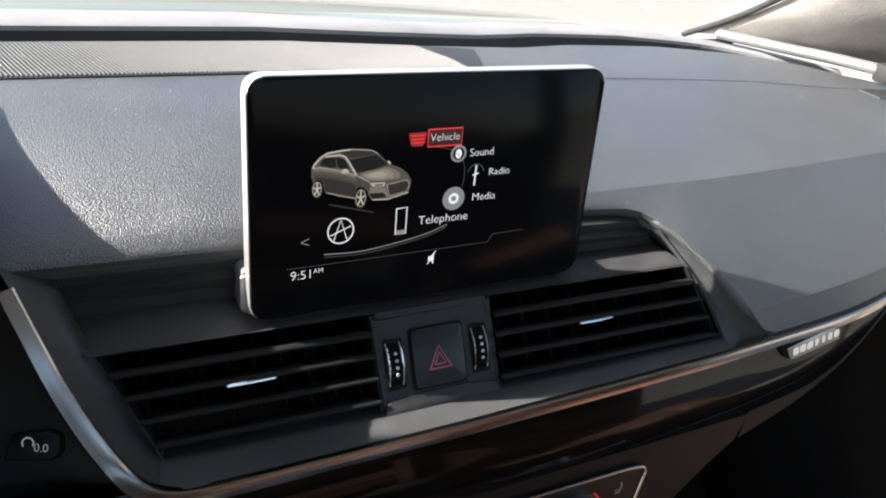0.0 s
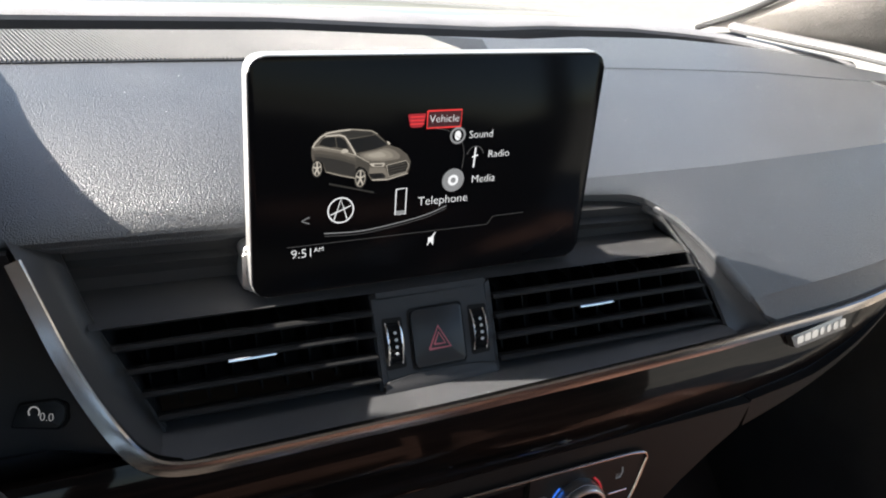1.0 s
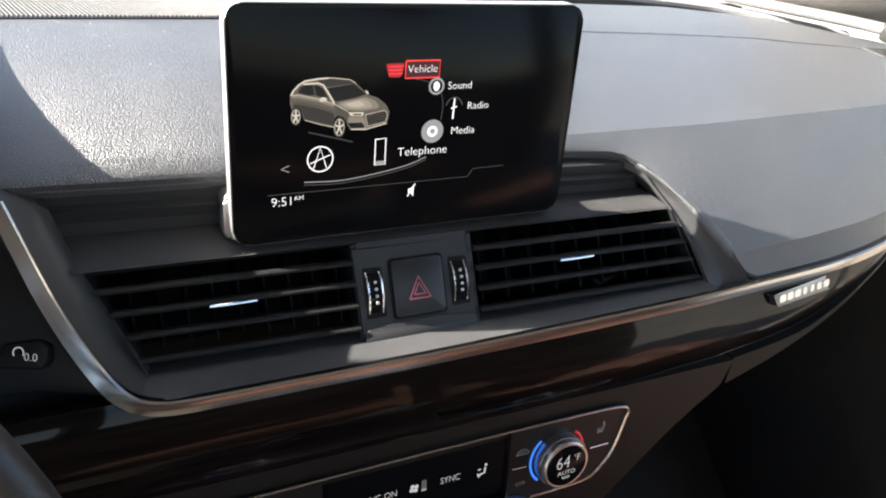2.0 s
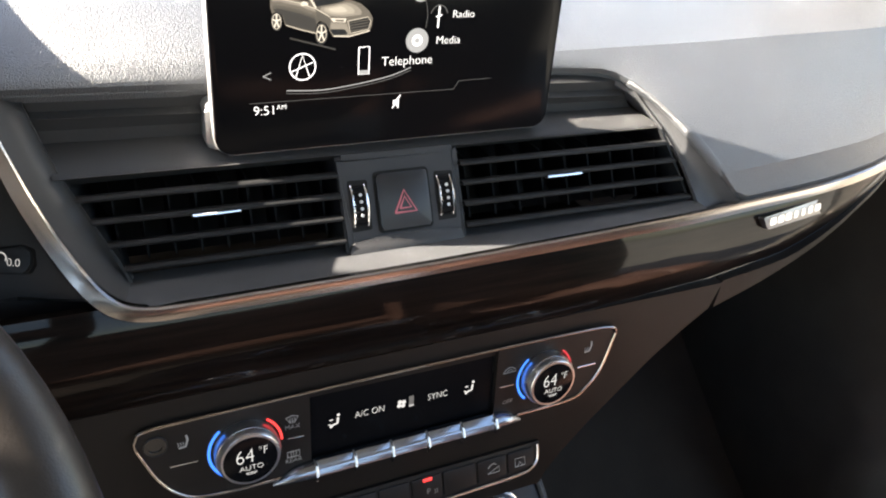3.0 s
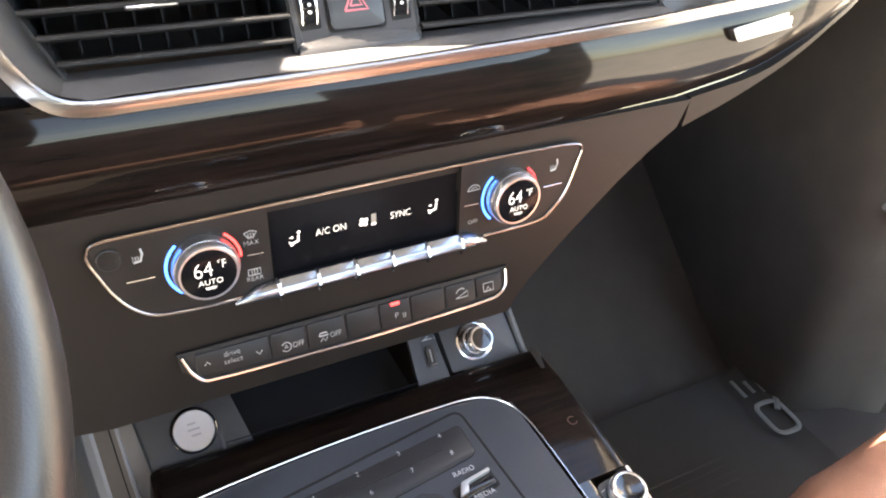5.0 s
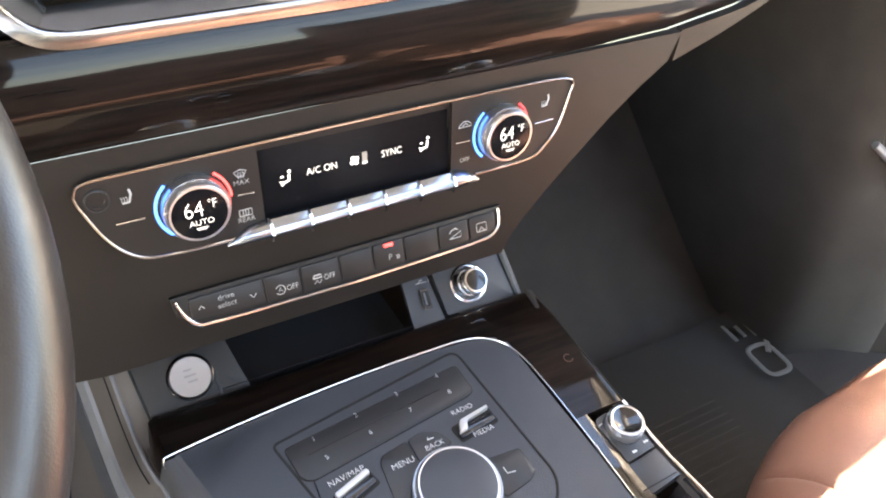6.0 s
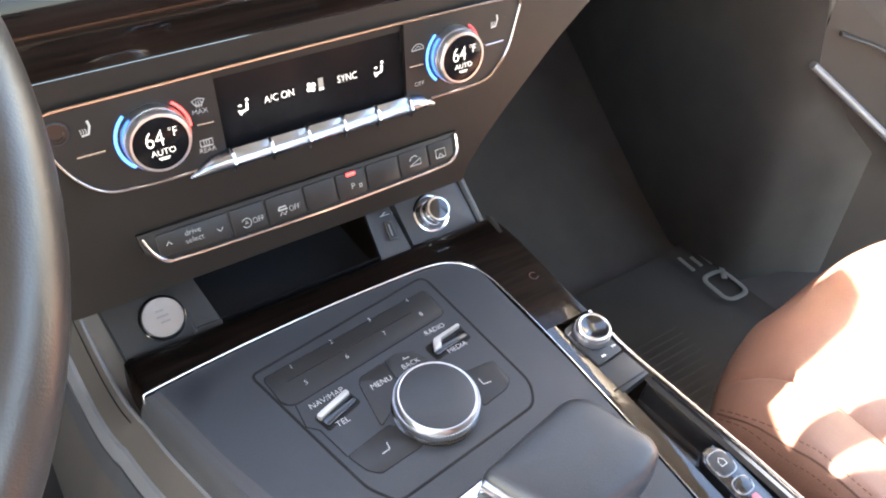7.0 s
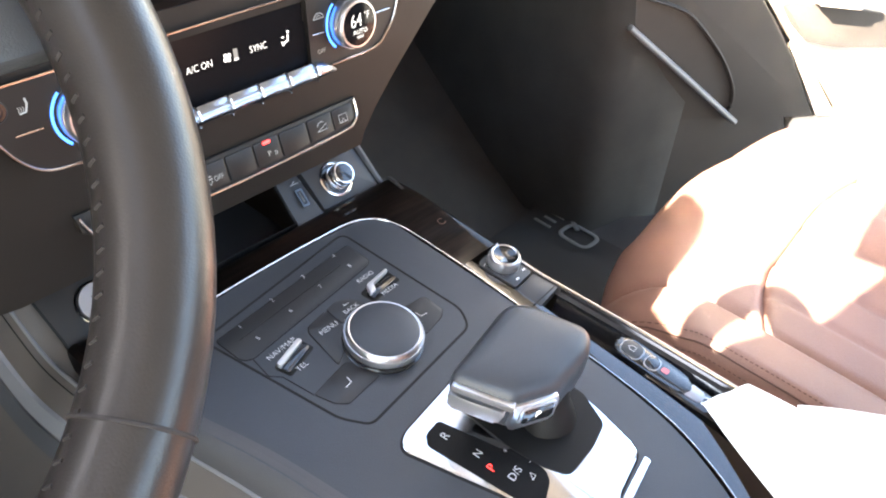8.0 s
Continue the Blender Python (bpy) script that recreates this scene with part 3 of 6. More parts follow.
LEG = [(-0.2619, 0.075, 0.9045), (-0.2519, 0.062, 0.8758), (-0.2436, 0.052, 0.8529), (-0.2323, 0.040, 0.8283), (-0.2202, 0.030, 0.8069), (-0.2099, 0.022, 0.7947), (-0.1985, 0.017, 0.7879)]
INNER = [(-0.236, 0.088, 0.887), (-0.229, 0.080, 0.865), (-0.222, 0.0735, 0.846), (-0.212, 0.064, 0.824), (-0.202, 0.0565, 0.804), (-0.196, 0.051, 0.794), (-0.190, 0.047, 0.787)]
OUTER_EDGE, INNER_EDGE = [Vector((-0.268, 0.098, 0.908))] + [Vector(p) for p in LEG], [Vector((-0.242, 0.108, 0.901))] + [Vector(p) for p in INNER]
part("cheek", sheet([[a.lerp(b, t) + Vector((0.002, 0.008, -0.002)) * math.sin(math.pi * t) for a, b in zip(OUTER_EDGE, INNER_EDGE)] for t in (0, 0.12, 0.25, 0.4, 0.6, 0.8, 1)], 0.006, (0, 0.8, -0.1)), RECESS, dash, "smooth black cheek beside the vent")
part("ledge", sheet([[(x, y, z) for x, y, z in ((xx, 0.047 - 0.03 * xx, strip_z(xx) + 0.0005), (xx, 0.030 - 0.02 * xx, strip_z(xx) + 0.0003), (xx, strip_y(xx), strip_z(xx)))] for xx in [-0.20 + 0.0116 * k for k in range(41)]], 0.006, (0, 0, -1)), SOFT, dash, "black ledge below the vents")
# driver's side panel left of the bright leg
part("side_panel", sheet([[Vector(p) + Vector((-0.004, 0.008, -0.004)) for p in LEG] + [(-0.19, 0.060, 0.775), (-0.19, 0.06, 0.70)], [Vector(p) + Vector((-0.06, 0.036, -0.006)) for p in LEG] + [(-0.26, 0.060, 0.775), (-0.26, 0.06, 0.70)], [Vector(p) + Vector((-0.25, 0.07, -0.02)) for p in LEG] + [(-0.5, 0.07, 0.775), (-0.5, 0.07, 0.70)]], 0.01, (0, 1, 0)), HAZARD, dash, "black plastic panel beside the instruments")
# lower fascia round the climate panel
LOWER = [(-0.34, 0.700), (0.322, 0.700), (0.3130, 0.673), (0.286, 0.653), (0.2560, 0.6270), (0.223, 0.5930), (0.2000, 0.5690), (0.1725, 0.5370), (0.158, 0.515), (0.152, 0.500), (-0.19, 0.500), (-0.215, 0.50), (-0.34, 0.52)]
FACE = fr((0, 0.022, 0), (1, 0, 0), (0, 0, 1))
part("lower_fascia", holed(LOWER, [(-0.080, 0.608), (0.080, 0.608), (0.080, 0.674), (-0.080, 0.674)], -0.03, 0.0, FACE), FASCIA, dash, "dark brown-grey lower fascia")
part("knee_panel", sheet([[(x, y + bend(x), z) for y, z in ((0.024, lerp([(0.32, 0.700), (0.414, 0.712), (0.533, 0.746), (0.85, 0.79)], x)), (0.026, lerp([(0.32, 0.668), (0.414, 0.700), (0.53, 0.735), (0.85, 0.77)], x)), (0.10, lerp([(0.32, 0.672), (0.53, 0.72), (0.85, 0.73)], x)), (0.30, 0.60), (0.44, 0.50))] for x in [0.324 + 0.02 * k for k in range(25)]], 0.01, (0, 1, 0)), FASCIA, dash, "glovebox front under the trim")
part("footwell_side", sheet([[(x, y, z) for x, z in ((0.300, 0.685), (0.235, 0.635), (0.165, 0.565), (0.130, 0.50), (0.145, 0.30), (0.17, 0.02))] for y in (0.05, 0.30, 0.60)], 0.01, (-1, 0, 0)), CARPET, dash, "black carpeted tunnel side")
# specks of dust on the pad
rnd = random.Random(4)
bm = bmesh.new()
for k in range(34):
    x, y = rnd.uniform(-0.2, 0.7), rnd.uniform(0.10, 0.40)
    add(bm, rbox(rnd.uniform(0.0004, 0.0010), 0.0004, 0.0003, 0.0, Matrix.Translation(pad_y(x, min(y + 0.04, rear_y(x)), 0.0003)) @ Matrix.Rotation(rnd.uniform(0, 3), 4, "Z")))
tagged(part("dust", bm, PAPER, dash, "pale specks of dust"), kind="stuff")


# bright strip along the vents, and the lacquered wood below it
run = [Vector(p) for p in LEG] + [Vector((-0.1831, 0.0140, 0.7854))] + [Vector((x, strip_y(x), strip_z(x))) for x in [-0.16 + 0.04 * k for k in range(25)]]
run = [p + Vector((0, -0.001, -0.004)) for p in spline(run, 4)]
trim = thing("trim_strip", "bright satin chrome strip framing the air vents", "trim", run[30], kind="structure")
rows = []
for i, p in enumerate(run):
    d = (run[min(i + 1, len(run) - 1)] - run[max(i - 1, 0)]).normalized()
    out = (Vector((0, -1, 0)) + d * d.y).normalized()
    rise = out.cross(d)
    f = lerp([(0, 0.8), (0.16, 0.95), (0.26, 0.85), (1, 0.80)], i / (len(run) - 1))
    slant = -0.22 * (1 - ease((i / (len(run) - 1) - 0.10) / 0.10))  # the upright leg turns towards the rear window
    rows.append([p + out * ((a + slant * min(b, 0)) * f) + rise * (b * f) for a, b in ((-0.008, 0.0020), (-0.001, 0.0049), (0.0036, 0.0051), (0.0054, 0.0040), (0.0060, 0.0015), (0.0061, -0.0020), (0.0060, -0.0055), (0.0040, -0.0070), (-0.004, -0.0066))])
part("strip", sheet(rows), POLISHED, trim, smooth=22)
wood_y = [(0.012, -0.006), (0.006, -0.020), (0.0015, -0.036), (-0.001, -0.052), (0.0015, -0.068), (0.0095, -0.086)]
wood_end = [(0.0360, -0.006), (0.0300, -0.018), (0.0225, -0.034), (0.0180, -0.052), (0.0165, -0.066), (0.0205, -0.086)]  # bulging at the passenger end
rows = []
for x in [-0.33 + 0.02 * k for k in range(59)]:
    h = (strip_z(x) - lerp([(0.0, 0.698), (0.31, 0.698), (0.414, 0.7105), (0.533, 0.745), (0.85, 0.79)], x)) / 0.088
    f = ease((x - 0.10) / 0.28)
    profile = [(a + (c - a) * f, b + (d - b) * f, 0) for (a, b), (c, d) in zip(wood_y, wood_end)]
    rows.append([(x, strip_y(x) + 0.002 + dy * min(h, 1), strip_z(x) + dz * h) for dy, dz, _ in spline(profile, 4)])
wood_trim = thing("wood_trim", "glossy dark walnut trim across the dashboard", "trim", (0, 0.03, 0.70), kind="structure")
part("veneer", sheet(rows, 0.006, (0, 1, 0)), WOOD, wood_trim)
part("rounded_edge", sweep([Vector(r[-1]) + Vector((0, 0.002, -0.0005)) for r in rows], 0.0026), DEEPWOOD, wood_trim)
part("lower_edge", sweep([Vector(r[-1]) + Vector((0, 0.003, -0.0036)) for r in rows], 0.0012), GAP, wood_trim, "dark shadow gap below the wood")
badge_m = fr((0.4052, 0.0342, 0.7552), (0.0885, 0.0120, 0.001), (0, 0.25, 1))
badge = thing("badge", "small chrome badge on the walnut trim", "badge", (0.4042, 0.0350, 0.746))
part("plate", prism(rounded([(-0.041, -0.0070), (0.049, -0.0075), (0.040, 0.0080), (-0.0475, 0.0060)], 0.0025), -0.008, 0.0012, badge_m, 0.0006), BRUSHED, badge)
for k, w in enumerate((0.010, 0.010, 0.010, 0.006, 0.006, 0.008, 0.010)):
    part("bar", prism(rect(w, 0.0075, 0.0025), 0.0012, 0.0018, at(badge_m, -0.034 + 0.0115 * k, 0)), SATIN, badge)

# driver's reset button
RB = fr((-0.2590, 0.0530, 0.8080), (0.894, -0.447, 0.02), (0.10, 0.42, 0.90)) @ Matrix.Scale(0.64, 4)
reset = thing("reset_button", "black reset button with a white dial symbol", "button", (-0.259, 0.058, 0.79))
part("cap", prism(rounded([(-0.026, -0.012), (0.016, -0.010), (0.022, -0.002), (0.022, 0.011), (0.012, 0.015), (-0.020, 0.008)], 0.003), -0.01, 0.003, RB, 0.001), KEYCAP, reset)
part("surround", prism(rounded([(-0.028, -0.014), (0.018, -0.012), (0.024, -0.003), (0.024, 0.013), (0.012, 0.017), (-0.022, 0.010)], 0.003), -0.01, 0.0006, RB), GAP, reset)
part("symbol", line([(a[0] - 0.006, a[1] + 0.003) for a in arc(0.0050, -30, 220)], 0.0009, at(RB, 0, 0, 0.0032)), GREY_ON, reset)
letters("letters", "0.0", 0.011, at(RB, 0.006, -0.001, 0.0032), GREY_ON, reset)


# air vents
def vent_y(x, z):
    return 0.0665 + (z - 0.845) * 0.52 - 0.03 * x


def vent(name, xa, xb, tab):
    """xa, xb: the x of its sides at a height; tab: the x of its handle."""
    v = thing(name, "black slatted air vent with a chrome-edged slider tab", "air vent", (tab, 0.06, 0.787), group="dashboard air vents")
    for z in (0.8370, 0.8237, 0.8098, 0.7955):
        a, b = xa(z), xb(z)
        rows = []
        for k in range(9):
            x = a + (b - a) * k / 8
            y = vent_y(x, z) - 0.0035
            rows.append([(x, y + 0.020, z - 0.0085), (x, y + 0.006, z + 0.0008), (x, y + 0.001, z + 0.0016), (x, y - 0.001, z), (x, y + 0.001, z - 0.0018), (x, y + 0.008, z - 0.0040), (x, y + 0.020, z - 0.0105)])
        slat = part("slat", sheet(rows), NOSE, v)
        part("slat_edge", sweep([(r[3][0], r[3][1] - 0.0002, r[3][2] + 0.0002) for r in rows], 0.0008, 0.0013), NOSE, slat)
    lo, hi = 0.792, 0.834
    n = 9
    for k in range(n):
        x = xa(0.815) + (xb(0.815) - xa(0.815)) * (k + 0.5) / n
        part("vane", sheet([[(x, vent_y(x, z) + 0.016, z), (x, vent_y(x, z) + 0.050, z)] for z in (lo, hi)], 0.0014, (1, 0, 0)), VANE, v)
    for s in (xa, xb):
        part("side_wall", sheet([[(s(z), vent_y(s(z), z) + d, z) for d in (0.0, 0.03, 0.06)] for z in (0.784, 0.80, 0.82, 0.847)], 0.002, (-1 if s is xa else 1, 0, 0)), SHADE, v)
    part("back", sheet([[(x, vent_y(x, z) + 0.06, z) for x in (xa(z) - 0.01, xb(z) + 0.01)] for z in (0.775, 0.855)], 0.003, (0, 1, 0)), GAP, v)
    y = vent_y(tab, 0.823)
    knob = part("tab", rbox(0.033, 0.010, 0.0034, 0.0014, Matrix.Translation((tab, y - 0.0012, 0.8226))), SHADE, v)
    part("tab_edge", sweep([(tab - 0.0155, y - 0.0058, 0.8234), (tab, y - 0.0064, 0.8234), (tab + 0.0155, y - 0.0062, 0.8234)], 0.0015, 0.0012), CHROME, knob, "chrome edge")


vent("air_vent", lambda z: lerp([(0.787, -0.190), (0.846, -0.2215)], z), lambda z: -0.0475, -0.1335)
vent("air_vent", lambda z: 0.0475, lambda z: lerp([(0.787, 0.262), (0.846, 0.238)], z), 0.136)

# hazard switch block between the vents
HZ = fr((0, 0.051, 0.8143), (1, 0, 0), (0, 0.029, 0.0575))
hz = thing("hazard_switch", "dark grey switch block with a hazard button", "switch", (0, 0.05, 0.787))
part("block", prism(rounded([(-0.0455, -0.0325), (0.0455, -0.0325), (0.0475, 0.0385), (-0.0475, 0.0385)], 0.004), -0.035, 0.0015, HZ, 0.0050, 3), HAZARD, hz)
part("lower_lip", prism(rounded([(-0.046, -0.036), (0.046, -0.036), (0.044, -0.025), (0.018, -0.022), (-0.018, -0.022), (-0.044, -0.025)], 0.003), -0.01, 0.0035, HZ, 0.0012), HAZARD, hz)
part("button_gap", prism(rect(0.0440, 0.0450, 0.004), 0, 0.0017, at(HZ, 0.0, 0.002)), GAP, hz)
hb = part("button", prism(rect(0.040, 0.041, 0.0035), 0, 0.0042, at(HZ, 0.0, 0.002), 0.0008), KEYCAP, hz)
tri_pts = [(-0.0085, -0.0075), (0.0085, -0.0075), (0.0, 0.0085)]
part("triangle", line(tri_pts + tri_pts[:1], 0.0017, at(HZ, 0, 0.0005, 0.0044)), REDPRINT, hb, "red warning triangle")
part("triangle", line([(x * 0.52, y * 0.52 - 0.0006) for x, y in tri_pts + tri_pts[:1]], 0.0014, at(HZ, 0, 0.0005, 0.0044)), REDPRINT, hb)
for s in (-1, 1):
    w = thing("thumbwheel", "small black ribbed thumbwheel with a chrome rim", "thumbwheel", HZ @ Vector((0.034 * s, -0.016, 0)), group="vent thumbwheels")
    part("slot", prism(rounded([(-0.0076, -0.0185), (0.0076, -0.0180), (0.0076, 0.0180), (-0.0076, 0.0185)], 0.002), 0, 0.0018, at(HZ, 0.034 * s, 0.0015)), GAP, w)
    axle = at(HZ, 0.034 * s, 0.0015, -0.0250) @ Matrix.Rotation(radians(90), 4, "Y")
    wheel_bm = bmesh.new()
    for k in range(40):
        a = 2 * math.pi * k / 40
        add(wheel_bm, rbox(0.0019, 0.0016, 0.0084, 0.0004, axle @ Matrix.Rotation(a, 4, "Z") @ Matrix.Translation((0.0305, 0, 0)), 1))
    part("ribs", wheel_bm, SLAT, w)
    part("wheel", lathe([(0.0290, -0.0046), (0.0300, -0.0042), (0.0300, 0.0042), (0.0290, 0.0046)], 64, axle), SLAT, w)
    for e in (-1, 1):
        part("rim", lathe([(0.0285, e * 0.0052 - 0.0008), (0.0306, e * 0.0052 - 0.0007), (0.0310, e * 0.0052), (0.0306, e * 0.0052 + 0.0007), (0.0285, e * 0.0052 + 0.0008)], 64, axle), CHROME, w, "chrome rim")
    for k in range(4):
        part("dot", lathe([(0.0012, 0), (0.0012, 0.0007)], 10, axle @ Matrix.Rotation(radians(166 + 9 * k), 4, "Z") @ Matrix.Translation((0.0315, 0, 0)) @ Matrix.Rotation(radians(90), 4, "Y")), PRINT, w)

# tablet-like display on the dashboard
SC = fr((0, 0.0738, 0.9345), (1, 0, 0), (0, 0.022, 1))
disp = thing("display", "tablet-like display with silver frame and lit menu", "display", (0, 0.085, 0.855))
part("frame", prism(rect(0.2575, 0.1600, 0.013, 8), -0.0125, -0.001, SC, 0.0022, 2), SILVER, disp, "silver painted frame")
scr = part("glass", prism(rect(0.2560, 0.1588, 0.0125, 8), -0.004, 0.0, SC, 0.0012), GLASS, disp, "black glass front")
part("back", prism(rect(0.20, 0.12, 0.012), -0.020, -0.011, SC), SHADE, disp)
part("foot", prism(rounded([(-0.132, -0.079), (0.118, -0.079), (0.118, -0.047), (0.110, -0.043), (-0.120, -0.043), (-0.132, -0.047)], 0.005), -0.030, -0.011, SC, 0.003), SILVER, disp, "silver foot")
S1 = at(SC, 0, 0, 0.0004)
WHEELS = ((-0.0857, 0.0086, 0.0062), (-0.0562, -0.0001, 0.0074))


def flat_shape(name, pts, m, z, r=0.0):
    return part(name, prism(rounded(pts, r, 3) if r else pts, 0.00025 * z, 0.00025 * z + 0.0001, S1), m, scr)


flat_shape("vehicle_picture", [(-0.0893, 0.0225), (-0.0877, 0.0255), (-0.0841, 0.0292), (-0.0799, 0.0317), (-0.0712, 0.0329), (-0.0586, 0.0331), (-0.0496, 0.0318), (-0.0456, 0.0296), (-0.0366, 0.0212), (-0.0291, 0.0184), (-0.0234, 0.0138), (-0.0206, 0.009), (-0.0211, 0.0038), (-0.0225, 0.0003), (-0.0371, -0.003), (-0.0482, -0.0025), (-0.0507, 0.0014), (-0.0518, 0.0054), (-0.0545, 0.0076), (-0.0571, 0.008), (-0.0593, 0.006), (-0.0599, 0.0002), (-0.0801, 0.0058), (-0.082, 0.0125), (-0.086, 0.0143), (-0.0882, 0.0129), (-0.0893, 0.017)], CAR_BODY, 0)
flat_shape("picture_roof", [(-0.0712, 0.0322), (-0.0586, 0.0325), (-0.0498, 0.0314), (-0.0461, 0.0291), (-0.0654, 0.0272), (-0.0684, 0.0298)], CAR_LOW, 1)
flat_shape("picture_window", [(-0.065, 0.0264), (-0.0466, 0.0286), (-0.0376, 0.0215), (-0.0451, 0.0194), (-0.0591, 0.0172)], CAR_DARK, 1)
flat_shape("picture_window", [(-0.0843, 0.0243), (-0.0823, 0.0276), (-0.0792, 0.0289), (-0.0742, 0.0287), (-0.073, 0.0221), (-0.0772, 0.0222)], CAR_DARK, 1)
flat_shape("picture_window", [(-0.0736, 0.0286), (-0.0698, 0.0279), (-0.067, 0.0255), (-0.0633, 0.018), (-0.0651, 0.0204), (-0.0703, 0.0212), (-0.0723, 0.0221)], CAR_DARK, 1)
for drop, tone in ((0.0, CAR_MID), (0.0022, CAR_BODY), (0.0044, CAR_SHADE), (0.0066, CAR_LOW)):
    flat_shape("picture_side", [(-0.0886 + 0.1 * drop, 0.0229 - drop), (-0.0840, 0.0231 - drop), (-0.0709, 0.0200 - drop), (-0.0600, 0.0160 - drop), (-0.0597, 0.0075 - 0.4 * drop), (-0.0599, 0.0012), (-0.0797, 0.0064), (-0.0818, 0.0125), (-0.0855, 0.0142)], tone, 1 + drop * 150)
for shrink, tone in ((1.0, CAR_BODY), (0.82, CAR_MID), (0.60, CAR_SHEEN), (0.36, CAR_PALE)):
    flat_shape("picture_bonnet", [(-0.0470 + (x + 0.0470) * shrink, 0.0152 + (y - 0.0152) * shrink) for x, y in ((-0.0588, 0.0169), (-0.0451, 0.0191), (-0.0366, 0.0206), (-0.0291, 0.0178), (-0.0245, 0.0136), (-0.0248, 0.0105), (-0.0391, 0.0092), (-0.0500, 0.0102), (-0.0593, 0.0137))], tone, 2.0 - shrink, 0.002 * shrink)
flat_shape("picture_fender", [(-0.0600, 0.0150), (-0.0507, 0.0103), (-0.0499, 0.0072), (-0.0508, 0.0027), (-0.0536, 0.0066), (-0.0571, 0.0080), (-0.0593, 0.0065)], CAR_SHADE, 1.5)
flat_shape("picture_bumper", [(-0.0499, 0.0066), (-0.0389, 0.0057), (-0.0364, -0.0010), (-0.0374, -0.0028), (-0.0479, -0.0022), (-0.0502, 0.0020)], CAR_MID, 1)
flat_shape("picture_intake", [(-0.0505, 0.0025), (-0.0404, 0.0022), (-0.0382, -0.0004), (-0.0389, -0.0014), (-0.0480, -0.0014)], CAR_DARK, 2)
flat_shape("picture_grille", [(-0.0382, 0.0075), (-0.0242, 0.0099), (-0.0221, 0.0069), (-0.0237, 0.0017), (-0.0362, -0.0005)], CAR_DARK, 2)
flat_shape("picture_lamp", [(-0.0503, 0.0097), (-0.0391, 0.0092), (-0.0400, 0.0066), (-0.0483, 0.0072)], CAR_ROOF, 2, 0.0006)
flat_shape("picture_lamp", [(-0.0470, 0.0088), (-0.0408, 0.0085), (-0.0412, 0.0072), (-0.0466, 0.0076)], CAR_BODY, 3)
flat_shape("picture_mirror", [(-0.0704, 0.0195), (-0.0682, 0.0208), (-0.0654, 0.0202), (-0.0650, 0.0179), (-0.0694, 0.0178)], CAR_ROOF, 3, 0.0008)
flat_shape("picture_mirror", [(-0.0390, 0.0241), (-0.0372, 0.0238), (-0.0360, 0.0216), (-0.0376, 0.0217)], CAR_ROOF, 3, 0.0006)
for k in range(4):
    part("picture_grille_bar", line([(-0.0378 + 0.0004 * k, 0.0060 - 0.0017 * k), (-0.0228 - 0.0002 * k, 0.0083 - 0.0019 * k)], 0.0005, at(S1, 0, 0, 0.0007)), CAR_BODY, scr)
for pts, wide, tone in (([(-0.0888, 0.0226), (-0.0871, 0.0257), (-0.0835, 0.0294), (-0.0796, 0.0316), (-0.0715, 0.0327), (-0.0640, 0.0331)], 0.0011, CAR_ROOF), ([(-0.0806, 0.0297), (-0.0714, 0.0300), (-0.0676, 0.0287), (-0.0644, 0.0238), (-0.0600, 0.0163)], 0.0011, CAR_ROOF), ([(-0.0637, 0.0333), (-0.0496, 0.0316), (-0.0456, 0.0293)], 0.0007, CAR_PALE), ([(-0.0795, 0.0060), (-0.0692, 0.0026), (-0.0599, 0.0002)], 0.0006, CAR_PALE), ([(-0.0479, -0.0020), (-0.0374, -0.0026), (-0.0226, 0.0008)], 0.0007, CAR_ROOF), ([(-0.0382, 0.0075), (-0.0242, 0.0099), (-0.0221, 0.0069), (-0.0237, 0.0017), (-0.0362, -0.0005), (-0.0382, 0.0075)], 0.0006, CAR_PALE), ([(-0.0886, 0.0226), (-0.0840, 0.0229), (-0.0709, 0.0198), (-0.0602, 0.0160), (-0.0505, 0.0104)], 0.0006, CAR_PALE), ([(-0.0774, -0.0023), (-0.0638, -0.0060), (-0.0465, -0.0109)], 0.0012, CAR_LOW)):
    part("picture_line", line(pts, wide, at(S1, 0, 0, 0.0008)), tone, scr)
for x, y, r in WHEELS:
    part("picture_rim", line([(x + 0.44 * r * math.cos(a * 0.2618), y + 0.76 * r * math.sin(a * 0.2618)) for a in range(25)], 0.0006, at(S1, 0, 0, 0.0007)), CAR_PALE, scr)
    flat_shape("picture_wheel", [(x + 0.60 * r * math.cos(a * 0.2618), y + r * math.sin(a * 0.2618)) for a in range(24)], CAR_DARK, 2)
    for s in range(5):
        part("picture_spoke", line([(x, y), (x + 0.42 * r * math.cos(s * 1.257 + 0.3), y + 0.74 * r * math.sin(s * 1.257 + 0.3))], 0.0011, at(S1, 0, 0, 0.0007)), CAR_ROOF, scr)
box = [(-0.0101, 0.0427), (0.0151, 0.0427), (0.0151, 0.0311), (-0.0101, 0.0311)]
part("menu_box_fill", prism(box, -0.0001, 0.00005, S1), glow("lit_wine", (0.10, 0.01, 0.015), 0.5), scr)
part("menu_box", line(box + box[:1], 0.0011, S1), RED_ON, scr)
part("menu_symbol", prism(rounded([(-0.0245, 0.0412), (-0.0110, 0.0412), (-0.0135, 0.0320), (-0.0220, 0.0320)], 0.0015, 3), 0, 0.0002, S1), DARKRED_ON, scr)
for k in range(3):
    part("menu_symbol_bar", line([(-0.0225, 0.0392 - 0.0024 * k), (-0.0125, 0.0392 - 0.0024 * k)], 0.0008, at(S1, 0, 0, 0.0003)), RED_ON, scr)
